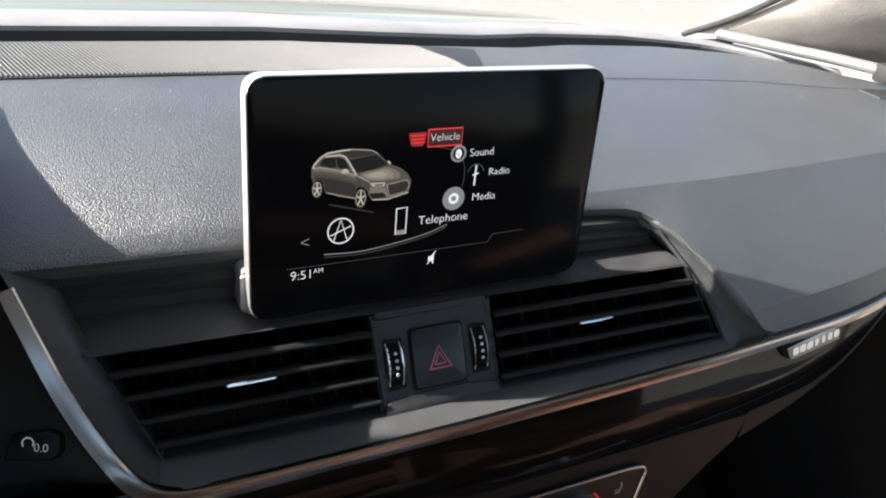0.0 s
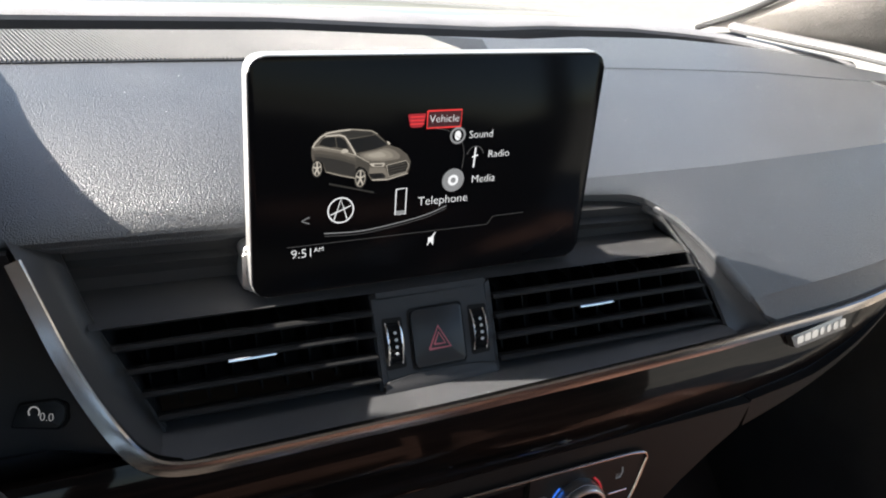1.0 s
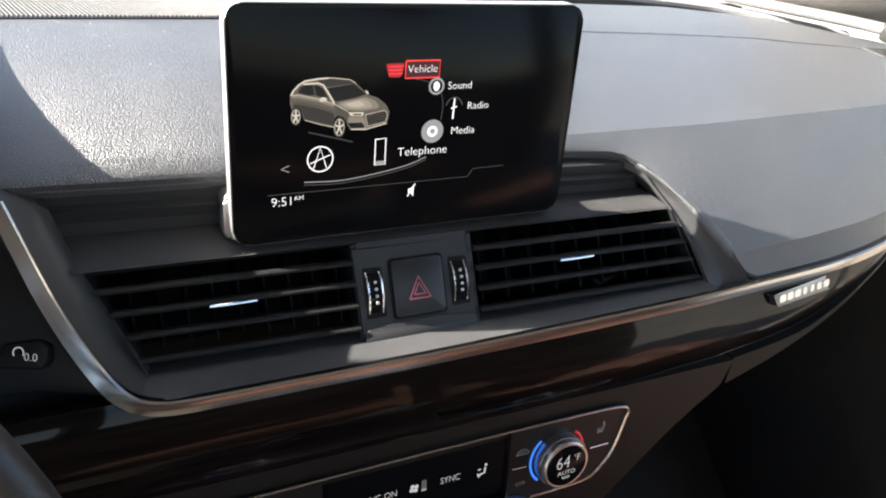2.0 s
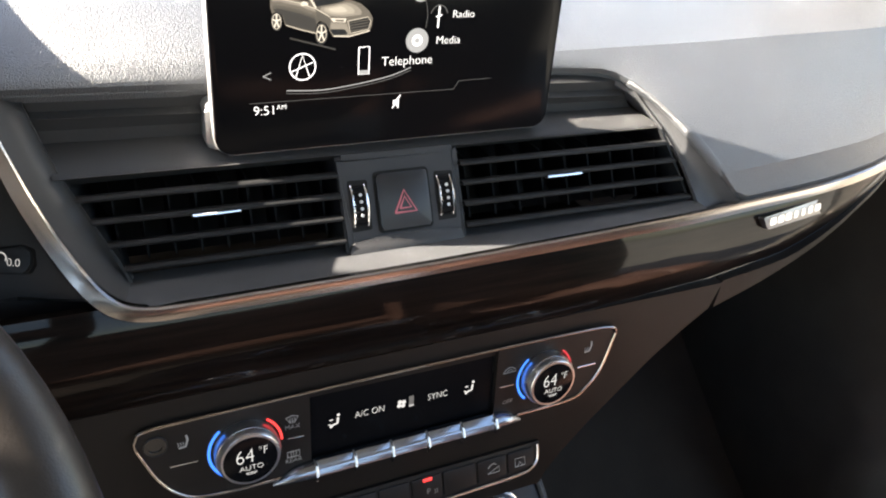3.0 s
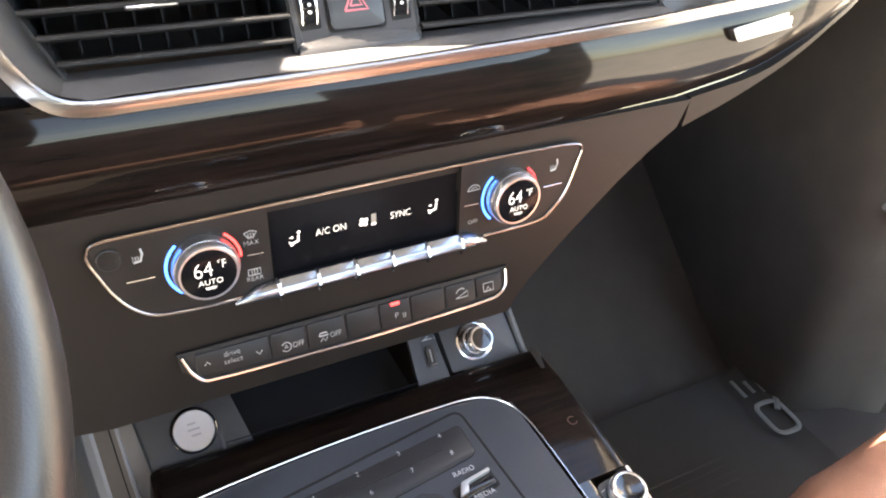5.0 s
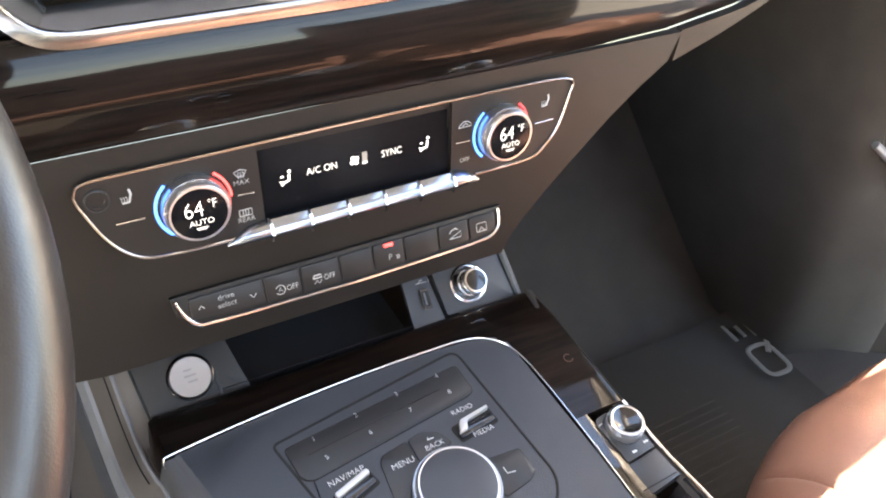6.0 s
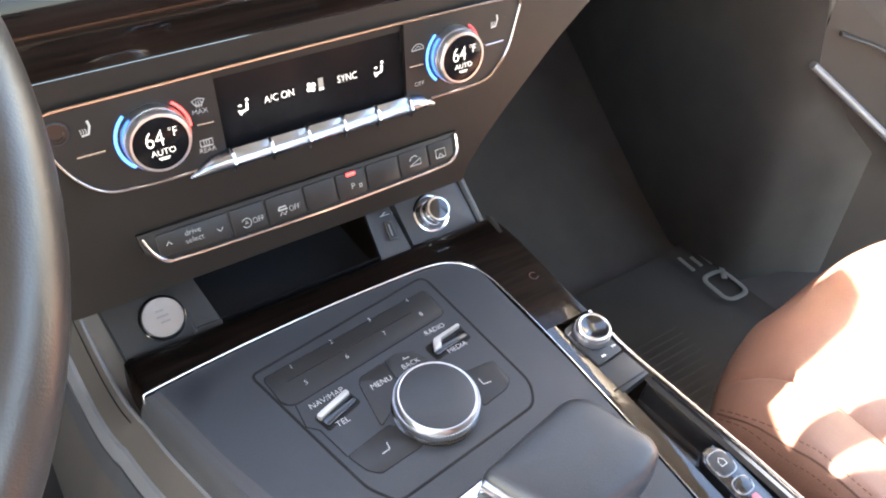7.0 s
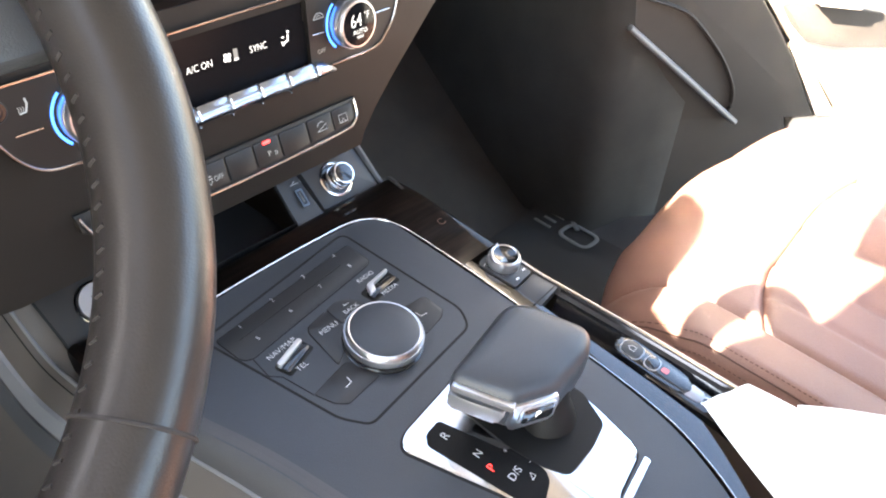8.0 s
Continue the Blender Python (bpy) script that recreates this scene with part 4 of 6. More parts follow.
for word, x, y, s in (("Vehicle", 0.0025, 0.0370, 0.0076), ("Sound", 0.0318, 0.0246, 0.0076), ("Radio", 0.0474, 0.0098, 0.0076), ("Media", 0.0368, -0.0080, 0.0080), ("Telephone", 0.0062, -0.0212, 0.0090), ("9:51", -0.0949, -0.0502, 0.0092), ("AM", -0.0836, -0.0484, 0.0048), ("<", -0.0928, -0.0275, 0.0120)):
    letters("letters", word, s, at(S1, x, y), WHITE_ON if word != "<" else GREY_ON, scr, 0.0001)
ring = lambda x, y, r, w, m: part("symbol_ring", line([(x + p[0], y + p[1]) for p in arc(r, 0, 360, 28)], w, S1), m, scr)
ring(-0.0689, -0.0217, 0.0088, 0.0009, WHITE_ON)
part("symbol_star", line([(-0.0735, -0.0280), (-0.0689, -0.0140), (-0.0645, -0.0280)], 0.0007, S1), WHITE_ON, scr)
part("symbol_star", line([(-0.0760, -0.0245), (-0.0620, -0.0190)], 0.0007, S1), WHITE_ON, scr)
ring(0.0128, -0.0073, 0.0074, 0.0022, GREY_ON)
ring(0.0128, -0.0073, 0.0030, 0.0022, WHITE_ON)
part("symbol_disc", prism([(0.0128 + p[0], -0.0073 + p[1]) for p in arc(0.0070, 0, 345, 23)], 0, 0.00005, S1), GREY_ON, scr)
ring(0.0136, 0.0248, 0.0052, 0.0016, GREY_ON)
part("symbol_speaker", prism([(0.0136 + 0.7 * p[0], 0.0248 + p[1]) for p in arc(0.0034, 0, 345, 23)], 0, 0.0001, S1), WHITE_ON, scr)
part("symbol_mast", line([(0.0280, 0.0010), (0.0284, 0.0155)], 0.0012, S1), WHITE_ON, scr)
part("symbol_mast", line([(0.0262, 0.0085), (0.0306, 0.0098)], 0.0010, S1), WHITE_ON, scr)
part("symbol_wave", line([(0.0284 + p[0] * 0.8, 0.0079 + p[1]) for p in arc(0.0085, 20, 160)], 0.0007, S1), DIM_ON, scr)
part("symbol_phone", line([(-0.0298, -0.0105), (-0.0222, -0.0100), (-0.0222, -0.0290), (-0.0298, -0.0290), (-0.0298, -0.0105)], 0.0008, S1), WHITE_ON, scr)
part("symbol_phone_foot", prism([(-0.0298, -0.0262), (-0.0222, -0.0262), (-0.0222, -0.0290), (-0.0298, -0.0290)], 0, 0.0002, S1), GREY_ON, scr)
part("symbol_mute", prism([(-0.0032, -0.0525), (-0.0012, -0.0525), (0.0010, -0.0555), (0.0010, -0.0465), (-0.0012, -0.0490), (-0.0032, -0.0490)], 0, 0.0002, S1), WHITE_ON, scr)
part("symbol_mute", line([(-0.0036, -0.0550), (0.0022, -0.0455)], 0.0008, S1), WHITE_ON, scr)
ARC = [(-0.0800, -0.0372), (-0.0550, -0.0382), (-0.0290, -0.0354), (-0.0060, -0.0312), (0.0092, -0.0260)]
part("menu_arc", line([(p.x, p.y) for p in spline([(x, y, 0) for x, y in ARC])], 0.0007, S1), GREY_ON, scr)
part("menu_arc", line([(p.x, p.y - 0.002) for p in spline([(x, y, 0) for x, y in ARC])], 0.0005, S1), DIM_ON, scr)
part("menu_arc", line([(p.x, p.y) for p in spline([(0.0188, 0.0010, 0), (0.0195, 0.0120, 0), (0.0160, 0.0215, 0), (0.0060, 0.0285, 0), (-0.0094, 0.0315, 0)])], 0.0004, S1), DIM_ON, scr)
part("status_line", line([(-0.1050, -0.0445), (0.0440, -0.0440), (0.0480, -0.0380), (0.0740, -0.0375)], 0.0003, S1), DIM_ON, scr)

# climate control panel
CL = fr((0, 0.0155, 0.64), (1, 0, 0), (0, 0.09, 1))
cl = thing("climate_panel", "climate control panel with two dials and a chrome key bar", "climate panel", (0, 0.02, 0.60))
OUT = [(-0.2045, 0.034), (-0.196, 0.0405), (-0.148, 0.0415), (0.0, 0.0430), (0.150, 0.0425), (0.192, 0.0405), (0.2010, 0.0350), (0.1990, 0.0260), (0.1900, -0.0020), (0.1780, -0.0180), (0.1600, -0.0285), (0.1050, -0.0300), (-0.1010, -0.0310), (-0.1250, -0.0315), (-0.1480, -0.0305), (-0.1690, -0.0277), (-0.1835, -0.0175), (-0.1940, -0.0020), (-0.2020, 0.0180), (-0.2050, 0.0270)]
full = [(p.x, p.y) for p in spline([(x, y, 0) for x, y in OUT + OUT[:1]], 3)][:-1]
half = len(full) // 2
part("body", prism([q for q in full[:half] if q[0] < -0.0815] + [(-0.0805, 0.0420), (-0.0805, -0.0310)] + [q for q in full[half:] if q[0] < -0.0815], -0.02, 0.0, CL), PANEL, cl)
right = [q for q in full if q[0] > 0.0825]
part("body", prism([(0.0815, 0.0422)] + right + [(0.0815, -0.0300)], -0.02, 0.0, CL), PANEL, cl)
ringpath = [CL @ Vector((p.x, p.y, 0.0004)) for p in spline([(x, y, 0) for x, y in OUT[12:] + OUT[:12]], 5)]
part("chrome_frame", sweep(ringpath, 0.0016, 0.0018, up=CL.to_3x3() @ Vector((0, 0, 1))), POLISHED, cl, "thin chrome frame")
part("readout", prism(rounded([(-0.0840, -0.030), (0.0850, -0.030), (0.0850, 0.0425), (-0.0840, 0.0425)], 0.001), -0.03, -0.0050, CL), GLASS, cl, "black glass readout")
R1 = at(CL, 0, 0, -0.0047)
letters("letters", "A/C ON", 0.0086, at(R1, -0.0303, 0.0068) @ Matrix.Diagonal((0.84, 1, 1, 1)), PANEL_ON, cl, 0.0001)
letters("letters", "SYNC", 0.0086, at(R1, 0.0292, 0.0070) @ Matrix.Diagonal((0.84, 1, 1, 1)), PANEL_ON, cl, 0.0001)


def seat_symbol(M, m, parent, s=1.0, heat=False):
    """A heated seat with its waves, or a person with air arrows, seen from the side."""
    if heat:
        part("symbol", line([(0.0028 * s, 0.0062 * s), (0.0036 * s, 0.0020 * s), (0.0016 * s, -0.0040 * s), (-0.0034 * s, -0.0044 * s)], 0.0017 * s, M), m, parent)
        for k in range(3):
            part("symbol", line([(-0.0036 * s + 0.0018 * k * s, -0.0030 * s), (-0.0030 * s + 0.0018 * k * s, -0.0012 * s), (-0.0038 * s + 0.0018 * k * s, 0.0006 * s)], 0.0006 * s, M), m, parent)
        return
    part("symbol", line([(0.0036 * s, 0.0036 * s), (0.0030 * s, -0.0026 * s), (-0.0012 * s, -0.0036 * s), (-0.0040 * s, -0.0062 * s)], 0.0022 * s, M), m, parent)
    part("symbol", lathe([(0.0015 * s, 0), (0.0015 * s, 0.0003)], 12, at(M, 0.0040 * s, 0.0066 * s)), m, parent)
    for dx, dy, a in ((-0.0030, 0.0024, 0), (-0.0042, -0.0030, -40)):
        part("symbol", prism([(-0.0016 * s, -0.0005 * s), (0.0002 * s, -0.0005 * s), (0.0002 * s, -0.0013 * s), (0.0018 * s, 0), (0.0002 * s, 0.0013 * s), (0.0002 * s, 0.0005 * s), (-0.0016 * s, 0.0005 * s)], 0, 0.0003, at(M, dx * s, dy * s, 0, a)), m, parent)


seat_symbol(at(R1, -0.0600, 0.0058), PANEL_ON, cl, 0.85)
seat_symbol(at(R1, 0.0585, 0.0065), PANEL_ON, cl, 0.85)
for k in range(4):
    part("symbol", lathe([(0.0018, 0), (0.0018, 0.0003), (0.0010, 0.0003), (0.0010, 0.0)], 12, at(R1, -0.0032 + 0.0025 * math.cos(k * 1.57 + 0.6), 0.0072 + 0.0025 * math.sin(k * 1.57 + 0.6))), PANEL_ON, cl)
part("symbol", prism(rect(0.0042, 0.0100), 0, 0.0002, at(R1, 0.0055, 0.0078)), DIM_ON, cl)
part("symbol", prism(rect(0.0042, 0.0018), 0, 0.0004, at(R1, 0.0055, 0.0036)), GREY_ON, cl)
for s in (-1, 1):
    D = at(CL, 0.1298 * s, 0.0055, 0.0)
    knob = part("dial", lathe([(0.0240, 0.0), (0.0238, 0.0060), (0.0230, 0.0115), (0.0222, 0.0142), (0.0214, 0.0150), (0.0203, 0.0151)], 64, D), ALU, cl, "chrome dial")
    kn = bmesh.new()
    for k in range(72):
        add(kn, rbox(0.0007, 0.0009, 0.0070, 0.0, D @ Matrix.Rotation(2 * math.pi * k / 72, 4, "Z") @ Matrix.Translation((0.0238, 0, 0.0056))))
    part("knurl", kn, ALU, knob)
    part("dial_face", lathe([(0.0202, 0.010), (0.0203, 0.0149), (0.0194, 0.0153)], 48, D), GLASS, knob, "black glass dial face")
    letters("letters", "64", 0.0180, at(D, -0.0040, 0.0038, 0.0157) @ Matrix.Diagonal((0.80, 1, 1, 1)), PANEL_ON, knob, 0.0001)
    letters("letters", "\u00b0F", 0.0100, at(D, 0.0094, 0.0064, 0.0157) @ Matrix.Diagonal((0.8, 1, 1, 1)), PANEL_ON, knob, 0.0001)
    letters("letters", "AUTO", 0.0064, at(D, 0.0003, -0.0066, 0.0157), PANEL_ON, knob, 0.0001)
    part("symbol", line([(-0.004, -0.0108), (-0.003, -0.0122), (0.003, -0.0122), (0.004, -0.0108), (-0.004, -0.0108)], 0.0007, at(D, 0, 0, 0.0157)), GREY_ON, knob)
    part("blue_arc", line([(p[0], p[1]) for p in arc(0.0270, 132, 228)], 0.0022, at(D, 0, 0, 0.0004), 0.0004), BLUE_ON, cl, "lit blue arc")
    part("red_arc", line([(p[0], p[1]) for p in arc(0.0268, 0, 52)], 0.0020, at(D, 0, 0, 0.0004), 0.0004), RED_ON if s < 0 else DARKRED_ON, cl, "lit red arc")
C1 = at(CL, 0, 0, 0.0003)
for s in (-1, 1):
    seat_symbol(at(C1, 0.1735 * s, 0.0232), DIMPRINT, cl, 0.95, True)
    part("mark", line([(0.1645 * s, 0.0040), (0.1840 * s, 0.0042)], 0.0014, C1), CHROME, cl)
part("socket", lathe([(0.0075, 0), (0.0075, 0.001), (0.0050, 0.001), (0.0045, -0.001)], 24, at(C1, -0.1920, 0.0255)), GLOSS, cl, "small round sensor")
part("socket_ring", lathe([(0.0084, 0), (0.0084, 0.0012), (0.0076, 0.0014), (0.0074, 0.0008)], 28, at(C1, -0.1920, 0.0255), False), KEYCAP, cl)
part("symbol", line([(-0.0968, 0.0192), (-0.0992, 0.0232), (-0.0945, 0.0246), (-0.0898, 0.0232), (-0.0922, 0.0192), (-0.0968, 0.0192)], 0.0008, C1), DIMPRINT, cl)
for k in range(3):
    for x0, y0 in ((-0.0960, 0.0176), (-0.0962, -0.0136)):
        part("symbol", line([(x0 + 0.0016 * k, y0), (x0 + 0.0022 * k - 0.0003, y0 + 0.0026), (x0 + 0.0016 * k, y0 + 0.0050)], 0.0006, C1), DIMPRINT, cl)
letters("letters", "MAX", 0.0056, at(C1, -0.0945, 0.0142), DIMPRINT, cl, 0.0001)
part("mark", line([(-0.0985, 0.0040), (-0.0860, 0.0034)], 0.0012, C1), CHROME, cl)
part("symbol", line([(-0.0992, -0.0140), (-0.0992, -0.0088), (-0.0898, -0.0088), (-0.0898, -0.0140), (-0.0992, -0.0140)], 0.0008, C1), DIMPRINT, cl)
letters("letters", "REAR", 0.0056, at(C1, -0.0945, -0.0174), DIMPRINT, cl, 0.0001)
part("symbol", line([(0.0880, 0.0165), (0.0895, 0.0192), (0.0925, 0.0215), (0.0965, 0.0212), (0.0995, 0.0190), (0.1000, 0.0168), (0.0880, 0.0165)], 0.0008, C1), DIMPRINT, cl)
part("symbol", line([(0.0915, 0.0178), (0.0945, 0.0196), (0.0970, 0.0182)], 0.0006, C1), DIMPRINT, cl)
part("mark", line([(0.0855, 0.0032), (0.0990, 0.0028)], 0.0012, C1), CHROME, cl)
letters("letters", "OFF", 0.0056, at(C1, 0.0945, -0.0138), DIMPRINT, cl, 0.0001)
bar = sweep([CL @ Vector((x, -0.0290 + dz, 0.0020)) for x, dz in ((-0.112, -0.006), (-0.104, -0.004), (-0.094, -0.001), (-0.084, 0.0), (0.0, 0.0005), (0.086, 0.0), (0.094, -0.001), (0.101, -0.003), (0.108, -0.006))], 0.0075, 0.0085, up=CL.to_3x3() @ Vector((0, 0, 1)), n=20, taper=lambda t: lerp([(0, 0.15), (0.12, 0.45), (0.25, 0.85), (0.375, 1.0), (0.625, 1.0), (0.75, 0.85), (0.88, 0.45), (1, 0.15)], t))
keybar = part("key_bar", bar, KEYBAR, cl, "satin chrome key bar")
for k in range(5):
    part("key", rbox(0.0298, 0.0130, 0.006, 0.0018, at(CL, -0.0632 + 0.0317 * k, -0.0262, 0.0062) @ Matrix.Rotation(radians(-31), 4, "X")), KEYBAR, keybar)
for k in range(6):
    part("divider", sweep([at(CL, -0.0790 + 0.0317 * k, -0.0290, 0.0025) @ Vector(p) for p in ((0, -0.0085, 0), (0, -0.007, 0.0065), (0, 0, 0.0100), (0, 0.007, 0.0065), (0, 0.0085, 0))], 0.0011), CHROME, keybar)

# row of switches below
RW = fr((-0.010, 0.0145, 0.5450), (1, 0, 0), (0, 0.35, 1))
row = thing("switch_row", "row of black switches over a chrome edge", "switch row", (0, 0.02, 0.52))


def low(x):
    """The lower edge of the row."""
    return -0.0125 + 0.0032 * (x / 0.128) ** 2


part("carrier", prism([(-0.150, 0.018), (0.150, 0.018), (0.148, 0.0)] + [(x, low(x) + 0.001) for x in [0.133 - 0.0295 * k for k in range(10)]] + [(-0.148, 0.002)], -0.03, 0.002, RW, 0.001), FASCIA, row)
edge = spline([(-0.1472, 0.0152, 0.003), (-0.1420, 0.0010, 0.003), (-0.1330, -0.0083, 0.003), (-0.1200, -0.0100, 0.003), (-0.085, low(-0.085), 0.003), (0.0, low(0), 0.003), (0.085, low(0.085), 0.003), (0.1290, -0.0095, 0.003), (0.1400, -0.0065, 0.003), (0.1458, 0.0000, 0.003), (0.1470, 0.0070, 0.003), (0.1468, 0.0165, 0.003)], 5)
part("chrome_edge", sweep([RW @ p for p in edge], 0.0019, 0.0022, up=RW.to_3x3() @ Vector((0, 0, 1))), CHROME, row, "chrome lower edge")
SPLIT = [-0.1380, -0.0775, -0.0464, -0.0116, 0.0190, 0.0490, 0.0830, 0.1145, 0.1430]
for k, (a, b) in enumerate(zip(SPLIT, SPLIT[1:])):
    lo_a, lo_b = low(a) + 0.0035, low(b) + 0.0050
    if k == 0:
        lo_a, lo_b = -0.0040, low(b) + 0.004
    elif 0 < k < 7:
        lo_a, lo_b = low(a) + 0.0035, low(b) + 0.0035
    part("switch", prism(rounded([(a + 0.0010, lo_a), (b - 0.0010, lo_b), (b - 0.0010, 0.0140), (a + 0.0010, 0.0140)], 0.002, 3), 0, 0.0034, RW, 0.0005), PANEL, row)
W1 = at(RW, 0, 0, 0.0036)
letters("letters", "drive\nselect", 0.0066, at(W1, -0.1085, 0.0050), DIMPRINT, row, 0.0001)
part("mark", line([(-0.1308, 0.0035), (-0.1286, 0.0062), (-0.1264, 0.0035)], 0.0007, W1), DIMPRINT, row)
part("mark", line([(-0.0896, 0.0034), (-0.0871, 0.0004), (-0.0846, 0.0034)], 0.0007, W1), DIMPRINT, row)
part("symbol", line([(-0.0648 + p[0], 0.0 + p[1]) for p in arc(0.0040, -150, 150)], 0.0007, W1), DIMPRINT, row)
letters("letters", "A", 0.0056, at(W1, -0.0648, 0.0), DIMPRINT, row, 0.0001)
letters("letters", "OFF", 0.0070, at(W1, -0.0545, -0.0002) @ Matrix.Diagonal((0.85, 1, 1, 1)), DIMPRINT, row, 0.0001)
part("symbol", line([(-0.0362, 0.0008), (-0.0350, 0.0034), (-0.0296, 0.0034), (-0.0284, 0.0008), (-0.0362, 0.0008)], 0.0012, W1), DIMPRINT, row)
part("symbol", line([(-0.0355, -0.0042), (-0.0334, -0.0012), (-0.0312, -0.0042), (-0.0291, -0.0012)], 0.0008, W1), DIMPRINT, row)
letters("letters", "OFF", 0.0070, at(W1, -0.0218, -0.0006) @ Matrix.Diagonal((0.85, 1, 1, 1)), DIMPRINT, row, 0.0001)
part("lamp", rbox(0.0085, 0.0030, 0.001, 0.0004, at(RW, 0.0346, 0.0115, 0.0034)), RED_ON, row, "lit red lamp")
letters("letters", "P", 0.0076, at(W1, 0.0350, 0.0000), DIMPRINT, row, 0.0001)
for k in range(2):
    part("symbol", line([(0.0390 + 0.0018 * k + p[0], -0.0012 + p[1]) for p in arc(0.0026, -50, 50, 6)], 0.0006, W1), DIMPRINT, row)
part("symbol", line([(0.0940, -0.0002), (0.1060, 0.0052), (0.1060, -0.0002), (0.0940, -0.0002)], 0.0007, W1), DIMPRINT, row)
part("symbol", line([(0.0945, 0.0048), (0.0965, 0.0076), (0.1005, 0.0088), (0.1030, 0.0072)], 0.0009, W1), DIMPRINT, row)
part("symbol", line([(0.1228, -0.0010), (0.1228, 0.0070), (0.1330, 0.0070), (0.1330, -0.0010), (0.1228, -0.0010)], 0.0007, W1), DIMPRINT, row)
part("symbol", line([(0.1250, -0.0014), (0.1275, 0.0032), (0.1308, -0.0010)], 0.0007, W1), DIMPRINT, row)


# centre console
def con(x, y, h=0.0):
    return Vector((x, y, 0.466 + 0.125 * y + h))


CP = fr((0, 0, 0.466), (1, 0, 0), (0, 1, 0.125))  # the console's sloping top: x across, y ahead
KY = math.sqrt(1 + 0.125 ** 2)


def top(x, y, h=0.0, turn=0.0):
    return at(CP, x, y * KY, h, turn)


def flat(pts):
    return [(x, y * KY) for x, y in pts]


PLATE = fr((0, 0.010, 0.4540), (1, 0, 0), (0, 1, 0.92))  # steep panel below the switches
bay = thing("storage_bay", "open black storage bay with start button panel", "storage bay", (0, 0.05, 0.44))
part("left_panel", prism(rounded([(-0.194, -0.008), (-0.1105, -0.004), (-0.1300, 0.085), (-0.207, 0.085)], 0.002), -0.012, 0.0, PLATE, 0.0008), FASCIA, bay)
part("right_panel", prism(rounded([(0.0875, -0.002), (0.1630, -0.004), (0.1560, 0.075), (0.083, 0.078)], 0.002), -0.012, 0.0, PLATE, 0.0008), HAZARD, bay)
part("side_rail", sweep([PLATE @ Vector(p) for p in ((0.1690, -0.010, -0.004), (0.1655, 0.032, -0.002), (0.1620, 0.078, -0.002))], 0.004, 0.006), SOFT, bay)
part("left_gap", line([(-0.1955, -0.008), (-0.206, 0.085)], 0.0022, at(PLATE, 0, 0, 0.0002)), GAP, bay)
part("right_gap", line([(0.1640, -0.004), (0.1585, 0.060)], 0.0018, at(PLATE, 0, 0, 0.0002)), GAP, bay)
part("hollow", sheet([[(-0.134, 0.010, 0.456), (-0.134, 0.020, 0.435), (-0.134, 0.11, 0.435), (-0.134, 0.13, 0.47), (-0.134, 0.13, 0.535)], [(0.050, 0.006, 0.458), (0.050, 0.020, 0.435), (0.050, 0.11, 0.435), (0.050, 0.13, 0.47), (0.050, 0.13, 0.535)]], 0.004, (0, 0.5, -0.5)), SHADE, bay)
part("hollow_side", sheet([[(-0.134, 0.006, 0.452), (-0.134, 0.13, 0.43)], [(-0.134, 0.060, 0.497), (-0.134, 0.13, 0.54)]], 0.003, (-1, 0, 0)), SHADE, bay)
part("usb_panel", sheet([[(0.049, 0.004, 0.452), (0.053, 0.045, 0.484), (0.054, 0.06, 0.50)], [(0.083, 0.002, 0.450), (0.081, 0.042, 0.478), (0.080, 0.06, 0.497)]], 0.006, (0, 0.6, -0.6)), HAZARD, bay)
US = fr((0.0705, 0.0275, 0.4705), (1, -0.02, -0.1), (0, 1, 0.75))
usb = thing("usb_port", "black socket with a pale trident symbol", "socket", (0.07, 0.03, 0.46))
part("frame", prism(rect(0.0085, 0.0200, 0.001), 0, 0.0012, at(US, 0, -0.004, 0)), GLOSS, usb)
part("slot", prism(rect(0.0050, 0.0150, 0.0006), 0, 0.0016, at(US, 0, -0.004, 0)), GAP, usb)
part("tongue", prism(rect(0.0014, 0.0125), 0, 0.0022, at(US, -0.0008, -0.004, 0)), GREYTRIM, usb)
part("symbol", line([(-0.0060, 0.0120), (0.0050, 0.0125)], 0.0008, at(US, 0, 0, 0.0008)), DIMPRINT, usb)
part("symbol", line([(-0.0030, 0.0123), (-0.0005, 0.0148), (0.0015, 0.0148)], 0.0008, at(US, 0, 0, 0.0008)), DIMPRINT, usb)
letters("letters", "1", 0.0055, at(US, 0.0082, 0.0128, 0.0008), DIMPRINT, usb, 0.0001)

LT = at(PLATE, 0.1185, 0.0220, 0)
lighter = thing("lighter_socket", "chrome-ringed lighter plug in its socket", "lighter", LT @ Vector((0, -0.014, 0)))
part("ring", lathe([(0.0190, 0), (0.0195, 0.0015), (0.0180, 0.0022), (0.0168, 0.0012)], 48, LT, False), CHROME, lighter, "chrome ring")
part("well", lathe([(0.0170, 0.0), (0.0168, 0.0010)], 40, LT), GLOSS, lighter)
part("plug", lathe([(0.0128, 0.0010), (0.0130, 0.0035), (0.0120, 0.0050), (0.0120, 0.0110), (0.0128, 0.0130), (0.0128, 0.0190), (0.0118, 0.0204), (0.0104, 0.0206)], 48, LT), CHROME, lighter, "chrome plug")
part("plug_face", lathe([(0.0104, 0.0200), (0.0102, 0.0210), (0.0088, 0.0213)], 40, LT), GLOSS, lighter, "black glossy plug face")

